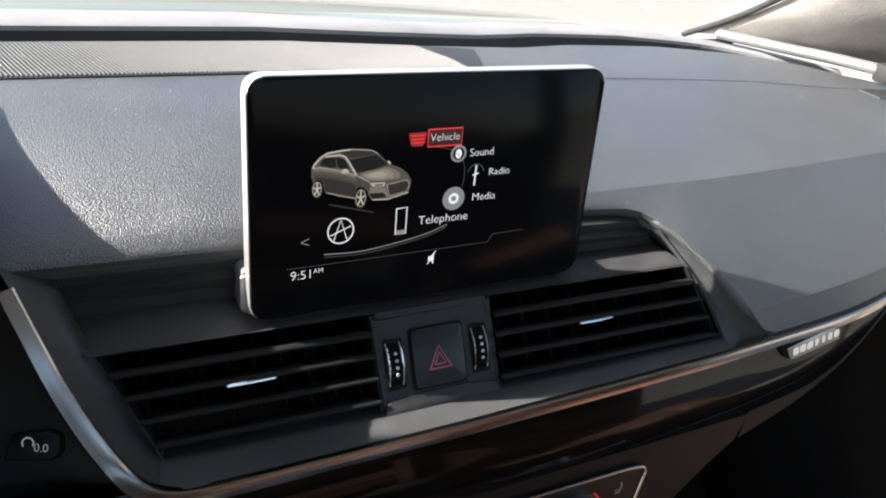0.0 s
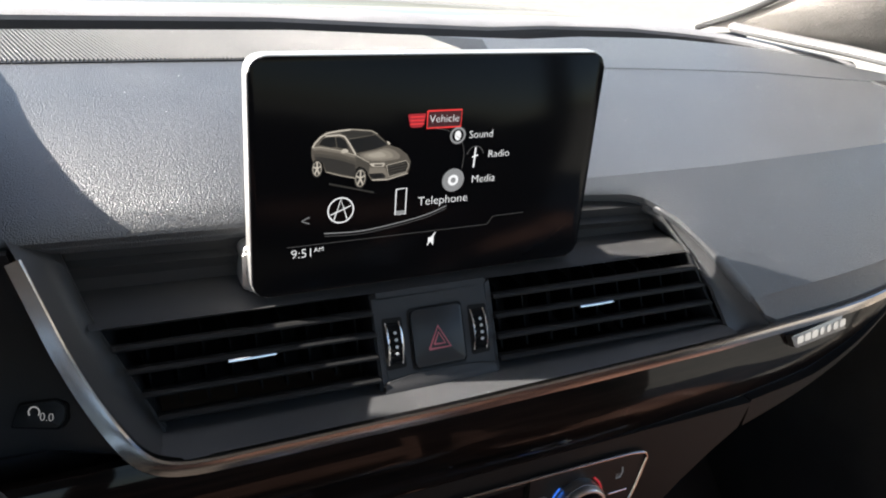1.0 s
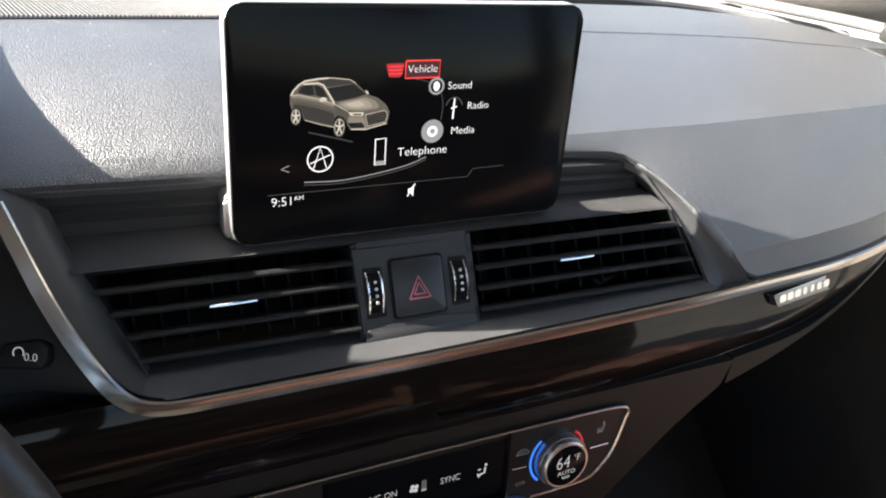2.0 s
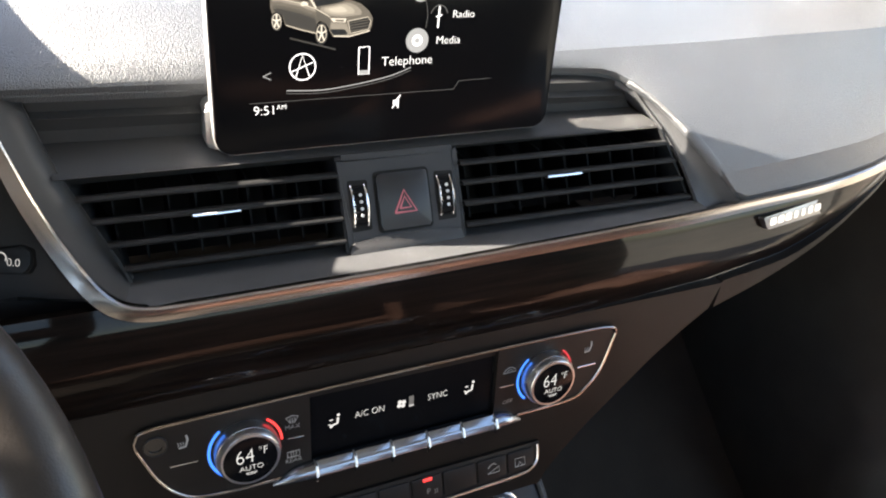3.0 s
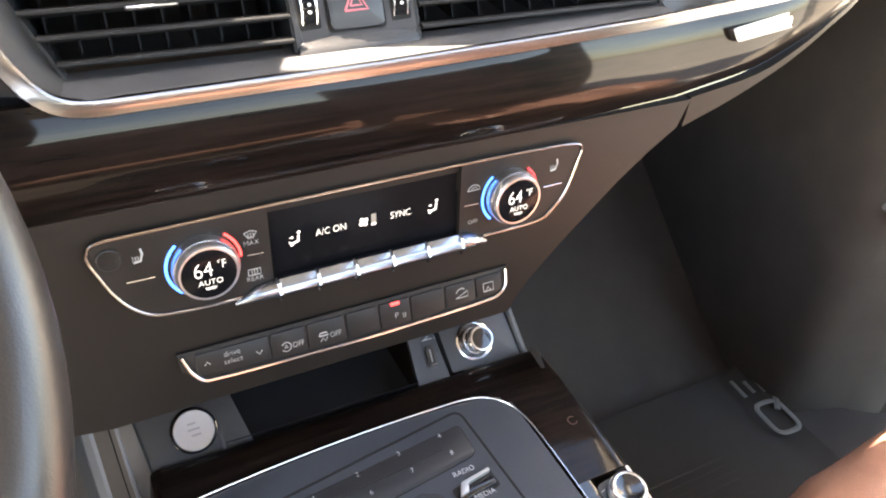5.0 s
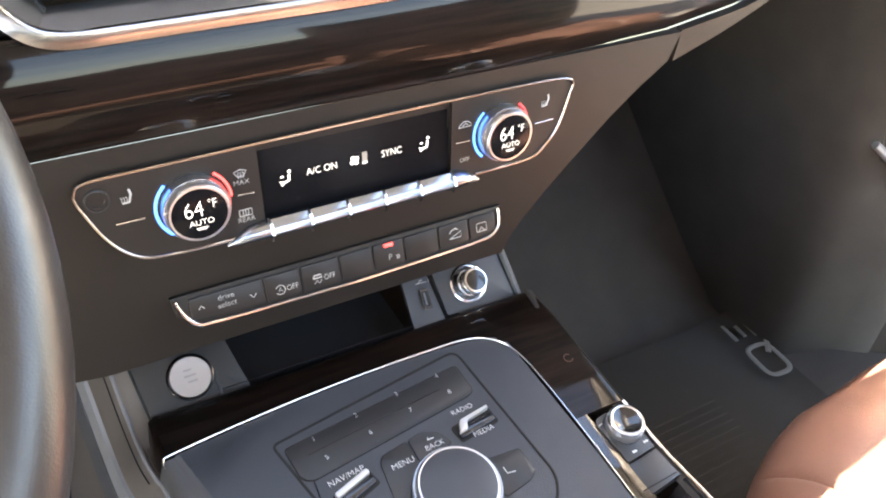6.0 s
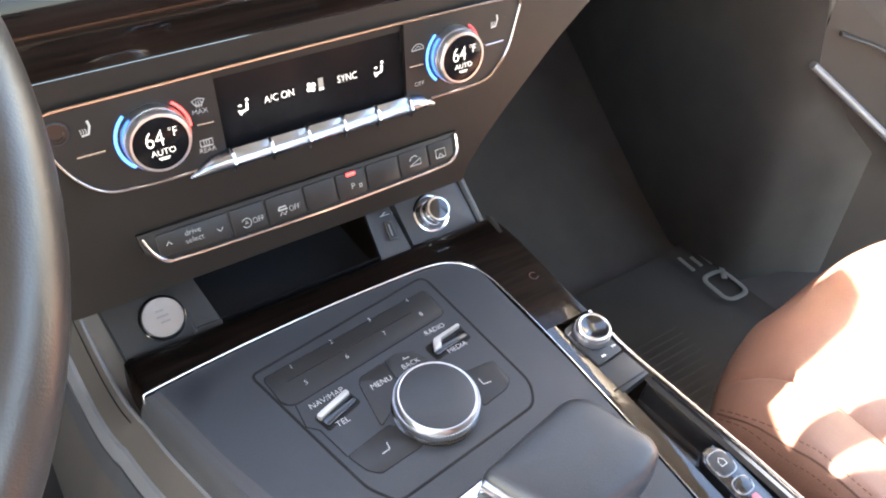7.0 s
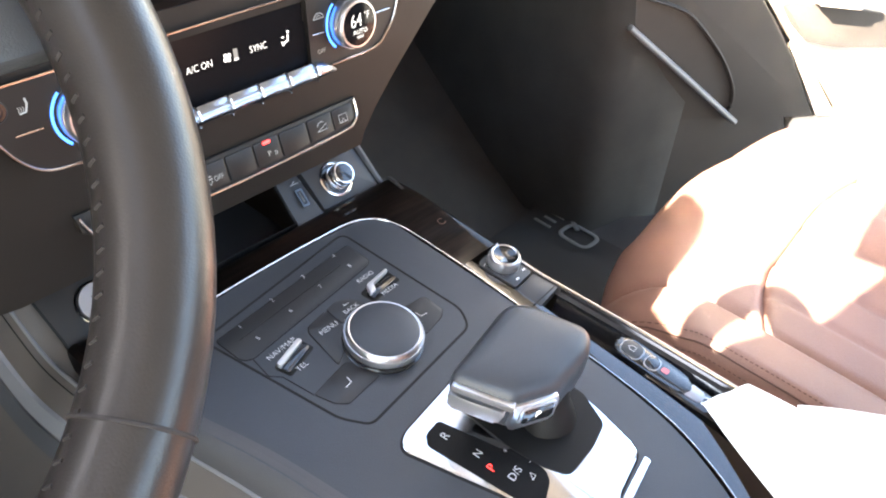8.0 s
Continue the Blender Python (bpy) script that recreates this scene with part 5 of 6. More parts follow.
SB = at(PLATE, -0.1565, 0.0198, 0)
start = thing("start_button", "round brushed aluminium engine start button", "button", SB @ Vector((0, -0.018, 0)))
part("collar", lathe([(0.0194, 0), (0.0196, 0.0016), (0.0186, 0.0024), (0.0178, 0.0014)], 48, SB, False), GLOSS, start)
part("cap", lathe([(0.0175, 0.0), (0.0175, 0.0056), (0.0167, 0.0068), (0.0120, 0.0066), (0.0040, 0.0064), (0.0005, 0.0063)], 48, SB), BRUSHED, start, "brushed aluminium cap")
for k, (dx, dy, w) in enumerate(((-0.001, 0.006, 0.007), (0.0, 0.001, 0.010), (0.001, -0.004, 0.008))):
    part("bar", prism(rect(w, 0.0018), 0.0062, 0.0068, at(SB, dx, dy)), GREYTRIM, start)

console = thing("centre_console", "dark grey padded console top with walnut border", "console", (0, -0.25, 0.2))
PADO = [(-0.195, -0.0450), (-0.130, -0.0388), (-0.060, -0.0348), (0.0, -0.0336), (0.050, -0.0346), (0.088, -0.0374), (0.1165, -0.0445), (0.1265, -0.20), (0.1275, -0.33), (0.1215, -0.398), (0.1000, -0.455), (0.060, -0.520), (-0.106, -0.520), (-0.1255, -0.320), (-0.1485, -0.204), (-0.1715, -0.130), (-0.1830, -0.086)]
pad_o = rounded(flat(PADO), [0.010, 0.025, 0.025, 0.025, 0.018, 0.018, 0.024, 0.03, 0.05, 0.05, 0.05, 0.03, 0.03, 0.08, 0.05, 0.05, 0.03], 8)
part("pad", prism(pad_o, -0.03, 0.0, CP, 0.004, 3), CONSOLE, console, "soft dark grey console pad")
# side rolling down towards the driver
PAD_EDGE = spline([(-0.194, -0.046, 0), (-0.1845, -0.080, 0), (-0.172, -0.126, 0), (-0.148, -0.200, 0), (-0.1255, -0.320, 0), (-0.106, -0.520, 0)], 6)
LIP_EDGE = spline([(-0.2030, -0.046, 0), (-0.1955, -0.085, 0), (-0.1865, -0.120, 0), (-0.1665, -0.195, 0), (-0.1440, -0.310, 0), (-0.126, -0.510, 0)], 6)
part("roll", sheet([[con(p.x + 0.006, p.y, 0.0001), con(p.x + 0.003, p.y, 0.0003)] + [con(p.x + (q.x - p.x) * f, p.y + (q.y - p.y) * f, 0.0002 - 0.0215 * f ** 2.2) for f in (0.0, 0.2, 0.4, 0.6, 0.8, 0.92, 1.0)] for p, q in zip(PAD_EDGE, LIP_EDGE)], 0.004, (1, 0, 0)), LIT_ROLL, console, "padded edge rolling down", smooth=60)
SIDE_TOP = spline([(-0.2165, 0.0775, 0.4945), (-0.2125, 0.0215, 0.4492), (-0.2088, -0.0223, 0.4415), (-0.2035, -0.0490, 0.4387)], 6)[:-1] + [con(q.x, q.y, -0.0215) for q in LIP_EDGE[1:]]
rows = []
for p in SIDE_TOP:
    inner = Vector((lerp([(-0.05, -0.2025), (-0.0223, -0.2030), (0.0215, -0.2005), (0.0775, -0.207)], p.y), p.y, lerp([(-0.05, 0.4385), (-0.0223, 0.4360), (0.0215, 0.4550), (0.0775, 0.511)], p.y))) if p.y > -0.05 else p + Vector((0.002, 0, 0))
    rows.append([inner] + [p + Vector(d) for d in ((0, 0, 0), (-0.005, 0.002, -0.005), (-0.017, 0.006, -0.024), (-0.040, 0.012, -0.08), (-0.066, 0.02, -0.22), (-0.08, 0.02, -0.42))])
part("side", sheet(rows, 0.004, (1, 0, 0)), SIDETRIM, console, "brown-grey side of the console", smooth=60)
part("lip", sweep(SIDE_TOP, 0.0018), GREYTRIM, console, "thin pale edge below the pad")
part("side_seam", sweep([p + Vector((-0.006, 0.002, -0.0055)) for p in SIDE_TOP[:17]], 0.0005), GAP, console)
part("side_ribbon", sheet([[p + Vector(d) for d in ((-0.0180, 0.0060, -0.027), (-0.0215, 0.0065, -0.0285), (-0.0275, 0.0085, -0.043), (-0.0255, 0.0085, -0.046))] for p in SIDE_TOP], 0.002, (1, 0, 0)), GREYTRIM, console, "grey strip along the console side")
part("side_shadow_gap", sheet([[p + Vector(d) for d in ((-0.0285, 0.0090, -0.048), (-0.0360, 0.0105, -0.066))] for p in SIDE_TOP], 0.002, (1, 0, 0)), SOFT, console, "dark channel below the strip")
# walnut border: front band, and the band with the tray on the passenger side
def wood_top(y):
    """The height of the wood across the front of the console."""
    return lerp([(-0.056, 0.4590), (-0.0425, 0.4600), (-0.030, 0.4597), (-0.019, 0.4590), (-0.008, 0.4582), (-0.002, 0.4572), (0.003, 0.4555), (0.006, 0.4525), (0.010, 0.440)], y)


def front_y(x):
    """The near edge of the wood, bowed towards the dashboard."""
    return -0.0328 - 0.0098 * (x / 0.185) ** 2


DEPTHS = (0.010, 0.006, 0.003, -0.002, -0.008, -0.019, -0.030, -0.0425)
front = [[(x, y if y > -0.005 else y * front_y(x) / -0.0425, wood_top(y)) for y in DEPTHS] + [con(x, front_y(x) - 0.004, -0.006)] for x in [-0.194 + 0.284 * k / 24 for k in range(25)]]
border = part("front_border", sheet(front, 0.005, (0, 0.3, -1)), WOOD, console, "glossy walnut band")
part("border_end", sheet([[(-0.194, 0.009, 0.440), (-0.194, 0.006, 0.4545), (-0.194, -0.002, 0.4575), (-0.194, -0.019, 0.4585), con(-0.194, -0.0425)], [(-0.198, 0.008, 0.447), (-0.1985, 0.005, 0.4520), (-0.199, -0.005, 0.4545), (-0.199, -0.021, 0.4550), con(-0.1975, -0.0455, -0.005)], [(-0.200, 0.005, 0.428), (-0.202, 0.000, 0.436), (-0.203, -0.010, 0.438), (-0.2025, -0.026, 0.438), con(-0.2005, -0.050, -0.018)]], 0.004, (1, 0, 0)), WOOD, console)


def rim_x(y):
    return lerp([(-0.55, 0.214), (-0.43, 0.210), (-0.33, 0.199), (-0.25, 0.188), (-0.20, 0.181), (-0.05, 0.178), (0.01, 0.180)], y)


def tray_l(y):
    return lerp([(-0.55, 0.122), (-0.43, 0.146), (-0.36, 0.148), (-0.23, 0.146), (-0.15, 0.139), (-0.04, 0.132)], y)


rows = []
for k in range(28):
    y = -0.1485 - 0.3715 * k / 27
    inner = lerp([(-0.52, 0.070), (-0.455, 0.1015), (-0.40, 0.1225), (-0.33, 0.129), (-0.2, 0.128), (-0.08, 0.1235), (-0.045, 0.090)], y)
    rows.append([con(inner, y, -0.006), con(inner + 0.0015, y, 0.0), con((inner + tray_l(y)) / 2, y, 0.0004), con(tray_l(y), y, 0.0)])
part("inner_border", sheet(rows, 0.006, (0, 0, -1)), DEEPWOOD, console, "glossy walnut band beside the tray", smooth=12)
rows = []
for k in range(30):
    y = 0.0 - 0.53 * k / 29
    rows.append([con(rim_x(y) - 0.008, y, -0.004), con(rim_x(y) - 0.001, y, -0.003 - 0.006 * ease((y + 0.08) / 0.06)), con(rim_x(y) + 0.004, y, -0.008 - 0.008 * ease((y + 0.08) / 0.06)), con(rim_x(y) + 0.008, y, -0.06), con(rim_x(y) + 0.010, y, -0.43)])
part("outer_side", sheet(rows, 0.004, (-1, 0, 0)), FASCIA, console, "dark outer side of the console")
part("outer_rim", sweep([con(rim_x(y) - 0.002, y, 0.0) for y in [-0.15 - 0.02 * k for k in range(19)]], 0.0018, 0.0016), POLISHED, console, "satin metal edge")
rows = []
for y in DEPTHS + tuple(-0.049 - 0.0066 * k for k in range(16)):
    a = lerp([(-0.15, 0.1262), (-0.09, 0.1230), (-0.066, 0.1195), (-0.052, 0.1135), (-0.044, 0.1030), (-0.0425, 0.0900)], y)
    z = wood_top(y) if y > -0.05 else con(0, y).z - 0.0003
    b = rim_x(y) + 0.001
    rows.append([(a + (b - a) * f, y, z - drop) for f, drop in ((0.0, 0.0), (0.25, 0.0), (0.5, 0.0001), (0.75, 0.0003), (0.92, 0.0008), (0.97, 0.0018), (1.0, 0.0040), (1.012, 0.0080))])
part("outer_border", sheet(rows, 0.005, (0, 0, -1)), WOOD, console, "glossy walnut band", smooth=50)
part("end_gap", line(flat([(0.138, -0.2275), (0.176, -0.2255)]), 0.0012, at(CP, 0, 0, 0.0006)), GAP, console)
part("mark", line([(0.1590 + p[0], -0.0910 * KY + p[1]) for p in arc(0.0042, 40, 330, 14)], 0.0009, at(CP, 0, 0, 0.0004)), SEATSEAM, console, "small pale ring mark")
# bright frame
fpath = [top(x, y, 0.0006).translation for x, y in ((-0.1975, -0.052), (-0.1965, -0.0445))] + [top(-0.19 + 0.02 * k, front_y(-0.19 + 0.02 * k) + 0.0004, 0.0008).translation for k in range(14)]
fpath += [top(x, y, 0.0008).translation for x, y in ((0.0880, -0.0366), (0.0990, -0.0415), (0.1100, -0.0505), (0.1175, -0.0650), (0.1222, -0.0900), (0.1262, -0.15), (0.1283, -0.22), (0.1290, -0.30), (0.1285, -0.345), (0.1245, -0.39), (0.1150, -0.425), (0.1030, -0.455), (0.086, -0.485), (0.062, -0.518))]
part("bright_frame", sweep(spline(fpath, 3), 0.0011, 0.0013, taper=lambda t: 1 - 0.5 * ease((t - 0.6) / 0.2)), CHROME, console, "thin bright metal frame")

# tray and its inserts on the passenger side
tray = thing("side_tray", "narrow glossy black tray set in the console", "tray", con(0.165, -0.3, -0.03))
rows = []
for k in range(14):
    y = -0.232 - 0.225 * k / 13
    rows.append([con(tray_l(y), y, 0.0), con(tray_l(y) + 0.001, y, -0.024), con(rim_x(y) - 0.016, y, -0.024), con(rim_x(y) - 0.012, y, -0.010), con(rim_x(y) - 0.005, y, -0.001)])
part("trough", sheet(rows, 0.003, (0, 0, -1)), GLOSS, tray)
part("front_cover", prism(flat([(0.1425, -0.203), (0.1745, -0.201), (0.1780, -0.2285), (0.1440, -0.2325)]), -0.01, 0.0004, CP, 0.0003), KEYCAP, tray)
part("flap", prism(flat([(0.154, -0.345), (0.178, -0.345), (0.186, -0.455), (0.160, -0.455)]), -0.012, -0.004, CP, 0.001), GLOSS, tray)
VB = top(0.1575, -0.1780, 0.001)
vol = thing("volume_knob", "knurled aluminium volume knob on a black base", "knob", con(0.1575, -0.19))
part("base", prism(rounded([(-0.0185, 0.0170), (-0.0150, 0.0220), (-0.0020, 0.0240), (0.0150, 0.0040), (0.0160, -0.0210), (-0.0140, -0.0240)], 0.002), -0.008, 0.0008, VB, 0.0005), KEYCAP, vol)
VK = at(VB, 0.0025, 0.0055, 0.0008)
vk = part("knob", lathe([(0.0160, 0.0), (0.0162, 0.0080), (0.0155, 0.0115), (0.0138, 0.0128), (0.0125, 0.0120)], 56, VK, False), ALU, vol, "aluminium knob")
kn = bmesh.new()
for k in range(60):
    add(kn, rbox(0.0007, 0.0008, 0.0070, 0.0, VK @ Matrix.Rotation(2 * math.pi * k / 60, 4, "Z") @ Matrix.Translation((0.0162, 0, 0.0042))))
part("knurl", kn, ALU, vk)
part("knob_top", lathe([(0.0130, 0.0050), (0.0127, 0.0118), (0.0110, 0.0108)], 40, VK), GLOSS, vk, "black knob top")
for dx, dy in ((-0.004, -0.018), (0.011, -0.014)):
    for j in range(2):
        part("mark", prism([(-0.0012, -0.0014), (0.0012, 0), (-0.0012, 0.0014)], 0, 0.0002, at(VB, dx + 0.0024 * j, dy, 0.0010)), PRINT, vol)
part("mark", line([(-0.0165, 0.0150), (-0.0120, 0.0165)], 0.0010, at(VB, 0, 0, 0.0010)), DIMPRINT, vol)

# key fob and white tag lying in the tray
FB = fr(con(0.1705, -0.3330, -0.008), (0.99, 0.03, 0.0), (-0.02, 0.99, 0.12))
fob = thing("key_fob", "black car key fob with rounded buttons", "key", con(0.170, -0.345, -0.014))
part("shell", prism(rounded([(-0.0095, -0.050), (0.0095, -0.050), (0.0125, -0.030), (0.0130, 0.024), (0.0, 0.032), (-0.0130, 0.024), (-0.0125, -0.030)], 0.008, 5), -0.006, 0.006, FB, 0.003, 3), GLOSS, fob)
for dy, w, h, m in ((0.0125, 0.0190, 0.0200, KEYCAP), (-0.0095, 0.0165, 0.0130, GLOSS)):
    part("button_rim", prism(rect(w + 0.0018, h + 0.0018, 0.0075), 0.004, 0.0066, at(FB, 0, dy), 0.0006), BRUSHED, fob, "thin silver rim")
    part("button", prism(rect(w, h, 0.0070), 0.005, 0.0078, at(FB, 0, dy), 0.0018, 3), m, fob, "glossy rounded button")
part("mark", prism(rect(0.0060, 0.0070, 0.002), 0.004, 0.0068, at(FB, 0.001, -0.0225)), REDPRINT, fob, "red mark")
part("symbol", line([(-0.003, 0.014), (0.0, 0.017), (0.003, 0.014), (0.003, 0.010), (-0.003, 0.010), (-0.003, 0.014)], 0.0008, at(FB, 0, 0, 0.0080)), DIMPRINT, fob)
part("end_cap", prism(rounded([(-0.0065, -0.063), (0.0065, -0.063), (0.0085, -0.046), (-0.0085, -0.046)], 0.003), -0.005, 0.0050, FB, 0.002), BRUSHED, fob, "satin metal end")
part("key_ring", sweep([con(0.172 + p[0], -0.400 + p[1], -0.004) for p in arc(0.0055, 0, 345, 22)], 0.0007, closed=True), CHROME, fob, "steel ring")
tag = thing("paper_tag", "crumpled white paper tag lying by the key", "tag", con(0.19, -0.46))
for nm, a, b, c, d, lift in (("sheet", (0.206, -0.4200), (0.214, -0.58), (0.158, -0.4000), (0.068, -0.57), 0.006), ("flap", (0.208, -0.463), (0.285, -0.568), (0.160, -0.485), (0.17, -0.62), 0.011)):
    rows = []
    for i in range(15):
        rows.append([])
        for j in range(11):
            u, v = i / 14, j / 10
            p = Vector((*a, 0.4200)).lerp(Vector((*b, 0.418)), u).lerp(Vector((*c, 0.4180)).lerp(Vector((*d, 0.410)), u), v)
            rows[-1].append(p + Vector((0, 0, 0.0012 * math.sin(7 * u + 3 * v) + 0.001 * math.sin(11 * v + 2 * u) + lift)))
    part(nm, sheet(rows, 0.0008, (0, 0, -1)), PAPER, tag, smooth=60)
part("eyelet", lathe([(0.0018, 0.0), (0.0018, 0.0016)], 16, Matrix.Translation((0.187, -0.430, 0.4275))), SATIN, tag, "small metal eyelet")

# infotainment keypad
kp = thing("keypad", "black control keypad with number keys and rockers", "keypad", con(-0.02, -0.13))
G1 = at(CP, 0, 0, 0.0003)
GROOVE = rounded(flat([(-0.1170, -0.0670), (0.0650, -0.0420), (0.0815, -0.1850), (0.0700, -0.2040), (-0.0690, -0.2200), (-0.0840, -0.1990)]), [0.006, 0.010, 0.010, 0.008, 0.007, 0.008], 6)
part("outer_groove", line(GROOVE + GROOVE[:1], 0.0024, G1), GAP, kp)
numpad = rounded(flat([(-0.1095, -0.0745), (0.0572, -0.0570), (0.0590, -0.0860), (0.0515, -0.0895), (-0.0985, -0.1088), (-0.1060, -0.1040)]), 0.004, 5)
part("number_gap", line(numpad + numpad[:1], 0.0018, G1), GAP, kp)
part("number_keys", prism(numpad, 0.0, 0.0011, CP, 0.0006), KEYCAP, kp)
part("key_gap", line(flat([(-0.0940, -0.0866), (0.0323, -0.0739)]), 0.0005, at(CP, 0, 0, 0.0012)), GAP, kp)
for k, (x, y) in enumerate(((-0.085, -0.0753), (-0.0447, -0.0686), (-0.0045, -0.0635), (0.0362, -0.0606), (-0.0813, -0.0947), (-0.0402, -0.0881), (-0.0003, -0.0825), (0.039, -0.0797))):
    letters("letters", str(k + 1), 0.0062, top(x, y, 0.0014, 4), PRINT, kp, 0.0001)
for word, x, y, s, a in (("NAV/MAP", -0.0742, -0.1164, 0.0074, 5), ("TEL", -0.0732, -0.1415, 0.0074, 5), ("RADIO", 0.0400, -0.1000, 0.0068, 2), ("MEDIA", 0.0467, -0.1256, 0.0068, 2), ("MENU", -0.0285, -0.1248, 0.0074, 2), ("BACK", 0.0025, -0.1206, 0.0068, 2)):
    letters("letters", word, s, top(x, y, 0.0018, a), PRINT, kp, 0.0001)
for x0, y0, x1, y1, nm in ((-0.0880, -0.1303, -0.0572, -0.1203, "rocker"), (0.0250, -0.1150, 0.0606, -0.1099, "rocker")):
    ang = math.degrees(math.atan2(y1 - y0, x1 - x0))
    B = top((x0 + x1) / 2, (y0 + y1) / 2, 0, ang)
    w = math.hypot(x1 - x0, y1 - y0)
    part("rocker_well", prism(rect(w + 0.004, 0.0170, 0.003), 0, 0.0006, at(B, 0, -0.0045)), GAP, kp)
    shape = rounded([(-w / 2, -0.0068), (-w / 2 + 0.0085, -0.0064), (-w / 2 + 0.0125, 0.0002), (w / 2, 0.0008), (w / 2, 0.0038), (-w / 2 + 0.0075, 0.0035)], 0.0008, 3) if x0 > 0 else rect(w, 0.0046, 0.0012)
    rk = part("rocker", prism(shape, 0, 0.0052, at(B, 0, 0.0005), 0.0005), SILVER, kp, "chrome rocker")
    part("rocker_face", prism(rect(w, 0.0080, 0.0015), 0, 0.0026, at(B, 0, -0.0062), 0.0015), GLOSS, rk)
for pts in ([(-0.0174, -0.1077), (-0.0410, -0.1120), (-0.0446, -0.1180), (-0.0484, -0.1590), (-0.0330, -0.1500), (-0.0172, -0.1289)], [(-0.0150, -0.1075), (-0.0025, -0.1052), (0.0108, -0.1109), (0.0172, -0.1235), (-0.0150, -0.1280)], [(0.0360, -0.1496), (0.0657, -0.1518), (0.0672, -0.1739), (0.0595, -0.1796), (0.0333, -0.1842), (0.0360, -0.1650)], [(-0.0430, -0.1613), (-0.0837, -0.1691), (-0.0770, -0.1860), (-0.0690, -0.1935), (-0.0300, -0.1893), (-0.0250, -0.1800)]):
    o = rounded(flat(pts), 0.0025, 4)
    part("key_gap", line(o + o[:1], 0.0014, G1), GAP, kp)
    part("key", prism(o, 0.0, 0.0010, CP, 0.0006), KEYCAP, kp)
part("inner_gap", line(flat([(-0.0981, -0.1095), (-0.0995, -0.1308), (-0.0914, -0.1389), (-0.0842, -0.1690)]), 0.0010, G1), GAP, kp)
part("symbol", line(flat([(0.0050, -0.1140), (-0.0010, -0.1140), (0.0005, -0.1122)]), 0.0007, at(CP, 0, 0, 0.0018)), PRINT, kp)
for x, y, s in ((0.0475, -0.1645, 1), (-0.0565, -0.1768, -1)):
    part("symbol", line(flat([(x + 0.004 * s, y - 0.004), (x - 0.003 * s, y - 0.003), (x - 0.0035 * s, y + 0.003)]), 0.0008, at(CP, 0, 0, 0.0018)), PRINT, kp)
DL = top(-0.0018, -0.1652, 0)
dial = thing("rotary_dial", "large rotary dial with knurled aluminium edge", "dial", con(-0.002, -0.165))
part("foot", lathe([(0.0360, 0.0), (0.0360, 0.0012), (0.0325, 0.0022), (0.0318, 0.0050)], 64, DL), GLOSS, dial)
dr = part("ring", lathe([(0.0335, 0.0045), (0.0345, 0.0060), (0.0342, 0.0125), (0.0332, 0.0160), (0.0318, 0.0174), (0.0306, 0.0172)], 80, DL, False), ALU, dial, "bright knurled ring")
kn = bmesh.new()
for k in range(96):
    add(kn, rbox(0.0016, 0.0010, 0.0072, 0.0, DL @ Matrix.Rotation(2 * math.pi * k / 96, 4, "Z") @ Matrix.Translation((0.0345, 0, 0.0092))))
part("knurl", kn, ALU, dr)
part("cap", lathe([(0.0308, 0.0080), (0.0307, 0.0172), (0.0290, 0.0180), (0.0120, 0.0184), (0.0010, 0.0184)], 64, DL), CONSOLE, dial, "smooth dark cap")

# gear selector
GP = [(-0.0690, -0.2530), (-0.0580, -0.2440), (0.0100, -0.2350), (0.0300, -0.2300), (0.0880, -0.2850), (0.0850, -0.3350), (0.0765, -0.3850), (0.0247, -0.3955), (0.0100, -0.4250), (-0.0200, -0.4250), (-0.0390, -0.3340)]
gear = thing("gear_selector", "leather gear selector on a silver shift plate", "gear lever", con(0.01, -0.33))
gp = rounded(flat(GP), 0.010, 6)
part("plate_gap", line(gp + gp[:1], 0.0036, G1), GAP, gear)
plate = part("shift_plate", prism(gp, -0.01, 0.0022, CP, 0.0012), CHROME, gear, "silver shift plate")
win = rounded(flat([(-0.0518, -0.2640), (-0.0450, -0.2560), (-0.0277, -0.2540), (-0.0090, -0.3070), (-0.0030, -0.3100), (0.0020, -0.3420), (-0.0037, -0.3500), (-0.0250, -0.3600), (-0.0330, -0.3500)]), 0.003, 4)
part("shift_window", prism(win, 0.0, 0.0028, CP, 0.0004), SLAT, gear, "black gear readout")
for word, x, y, s, m in (("R", -0.0347, -0.2676, 0.0105, PRINT), ("N", -0.0271, -0.2958, 0.0095, PRINT), ("P", -0.0290, -0.3110, 0.0105, RED_ON), ("D/S", -0.0190, -0.3270, 0.0095, PRINT), ("+", -0.0085, -0.3090, 0.0070, PRINT), ("-", -0.0020, -0.3280, 0.0070, PRINT)):
    letters("letters", word, s, top(x, y, 0.0031, 8), m, gear, 0.0001)
part("mark", line(flat([(-0.0130, -0.3400), (-0.0080, -0.3390), (-0.0095, -0.3345), (-0.0130, -0.3400)]), 0.0007, at(CP, 0, 0, 0.0031)), PRINT, gear)
boot_o = rounded(flat([(-0.0061, -0.2532), (0.0720, -0.2600), (0.0880, -0.3180), (0.0750, -0.3500), (0.0486, -0.3564), (0.0129, -0.3584), (0.0007, -0.3338), (-0.0041, -0.3088)]), 0.006, 6)
part("boot_frame", prism(boot_o, 0.0, 0.0034, CP, 0.0010), BOOT, gear)
part("chrome_spoke", prism(rounded(flat([(0.0736, -0.3907), (0.0739, -0.3965), (0.0328, -0.4040), (0.0267, -0.3985)]), 0.001), 0.0, 0.0040, CP, 0.0008), CHROME, gear)
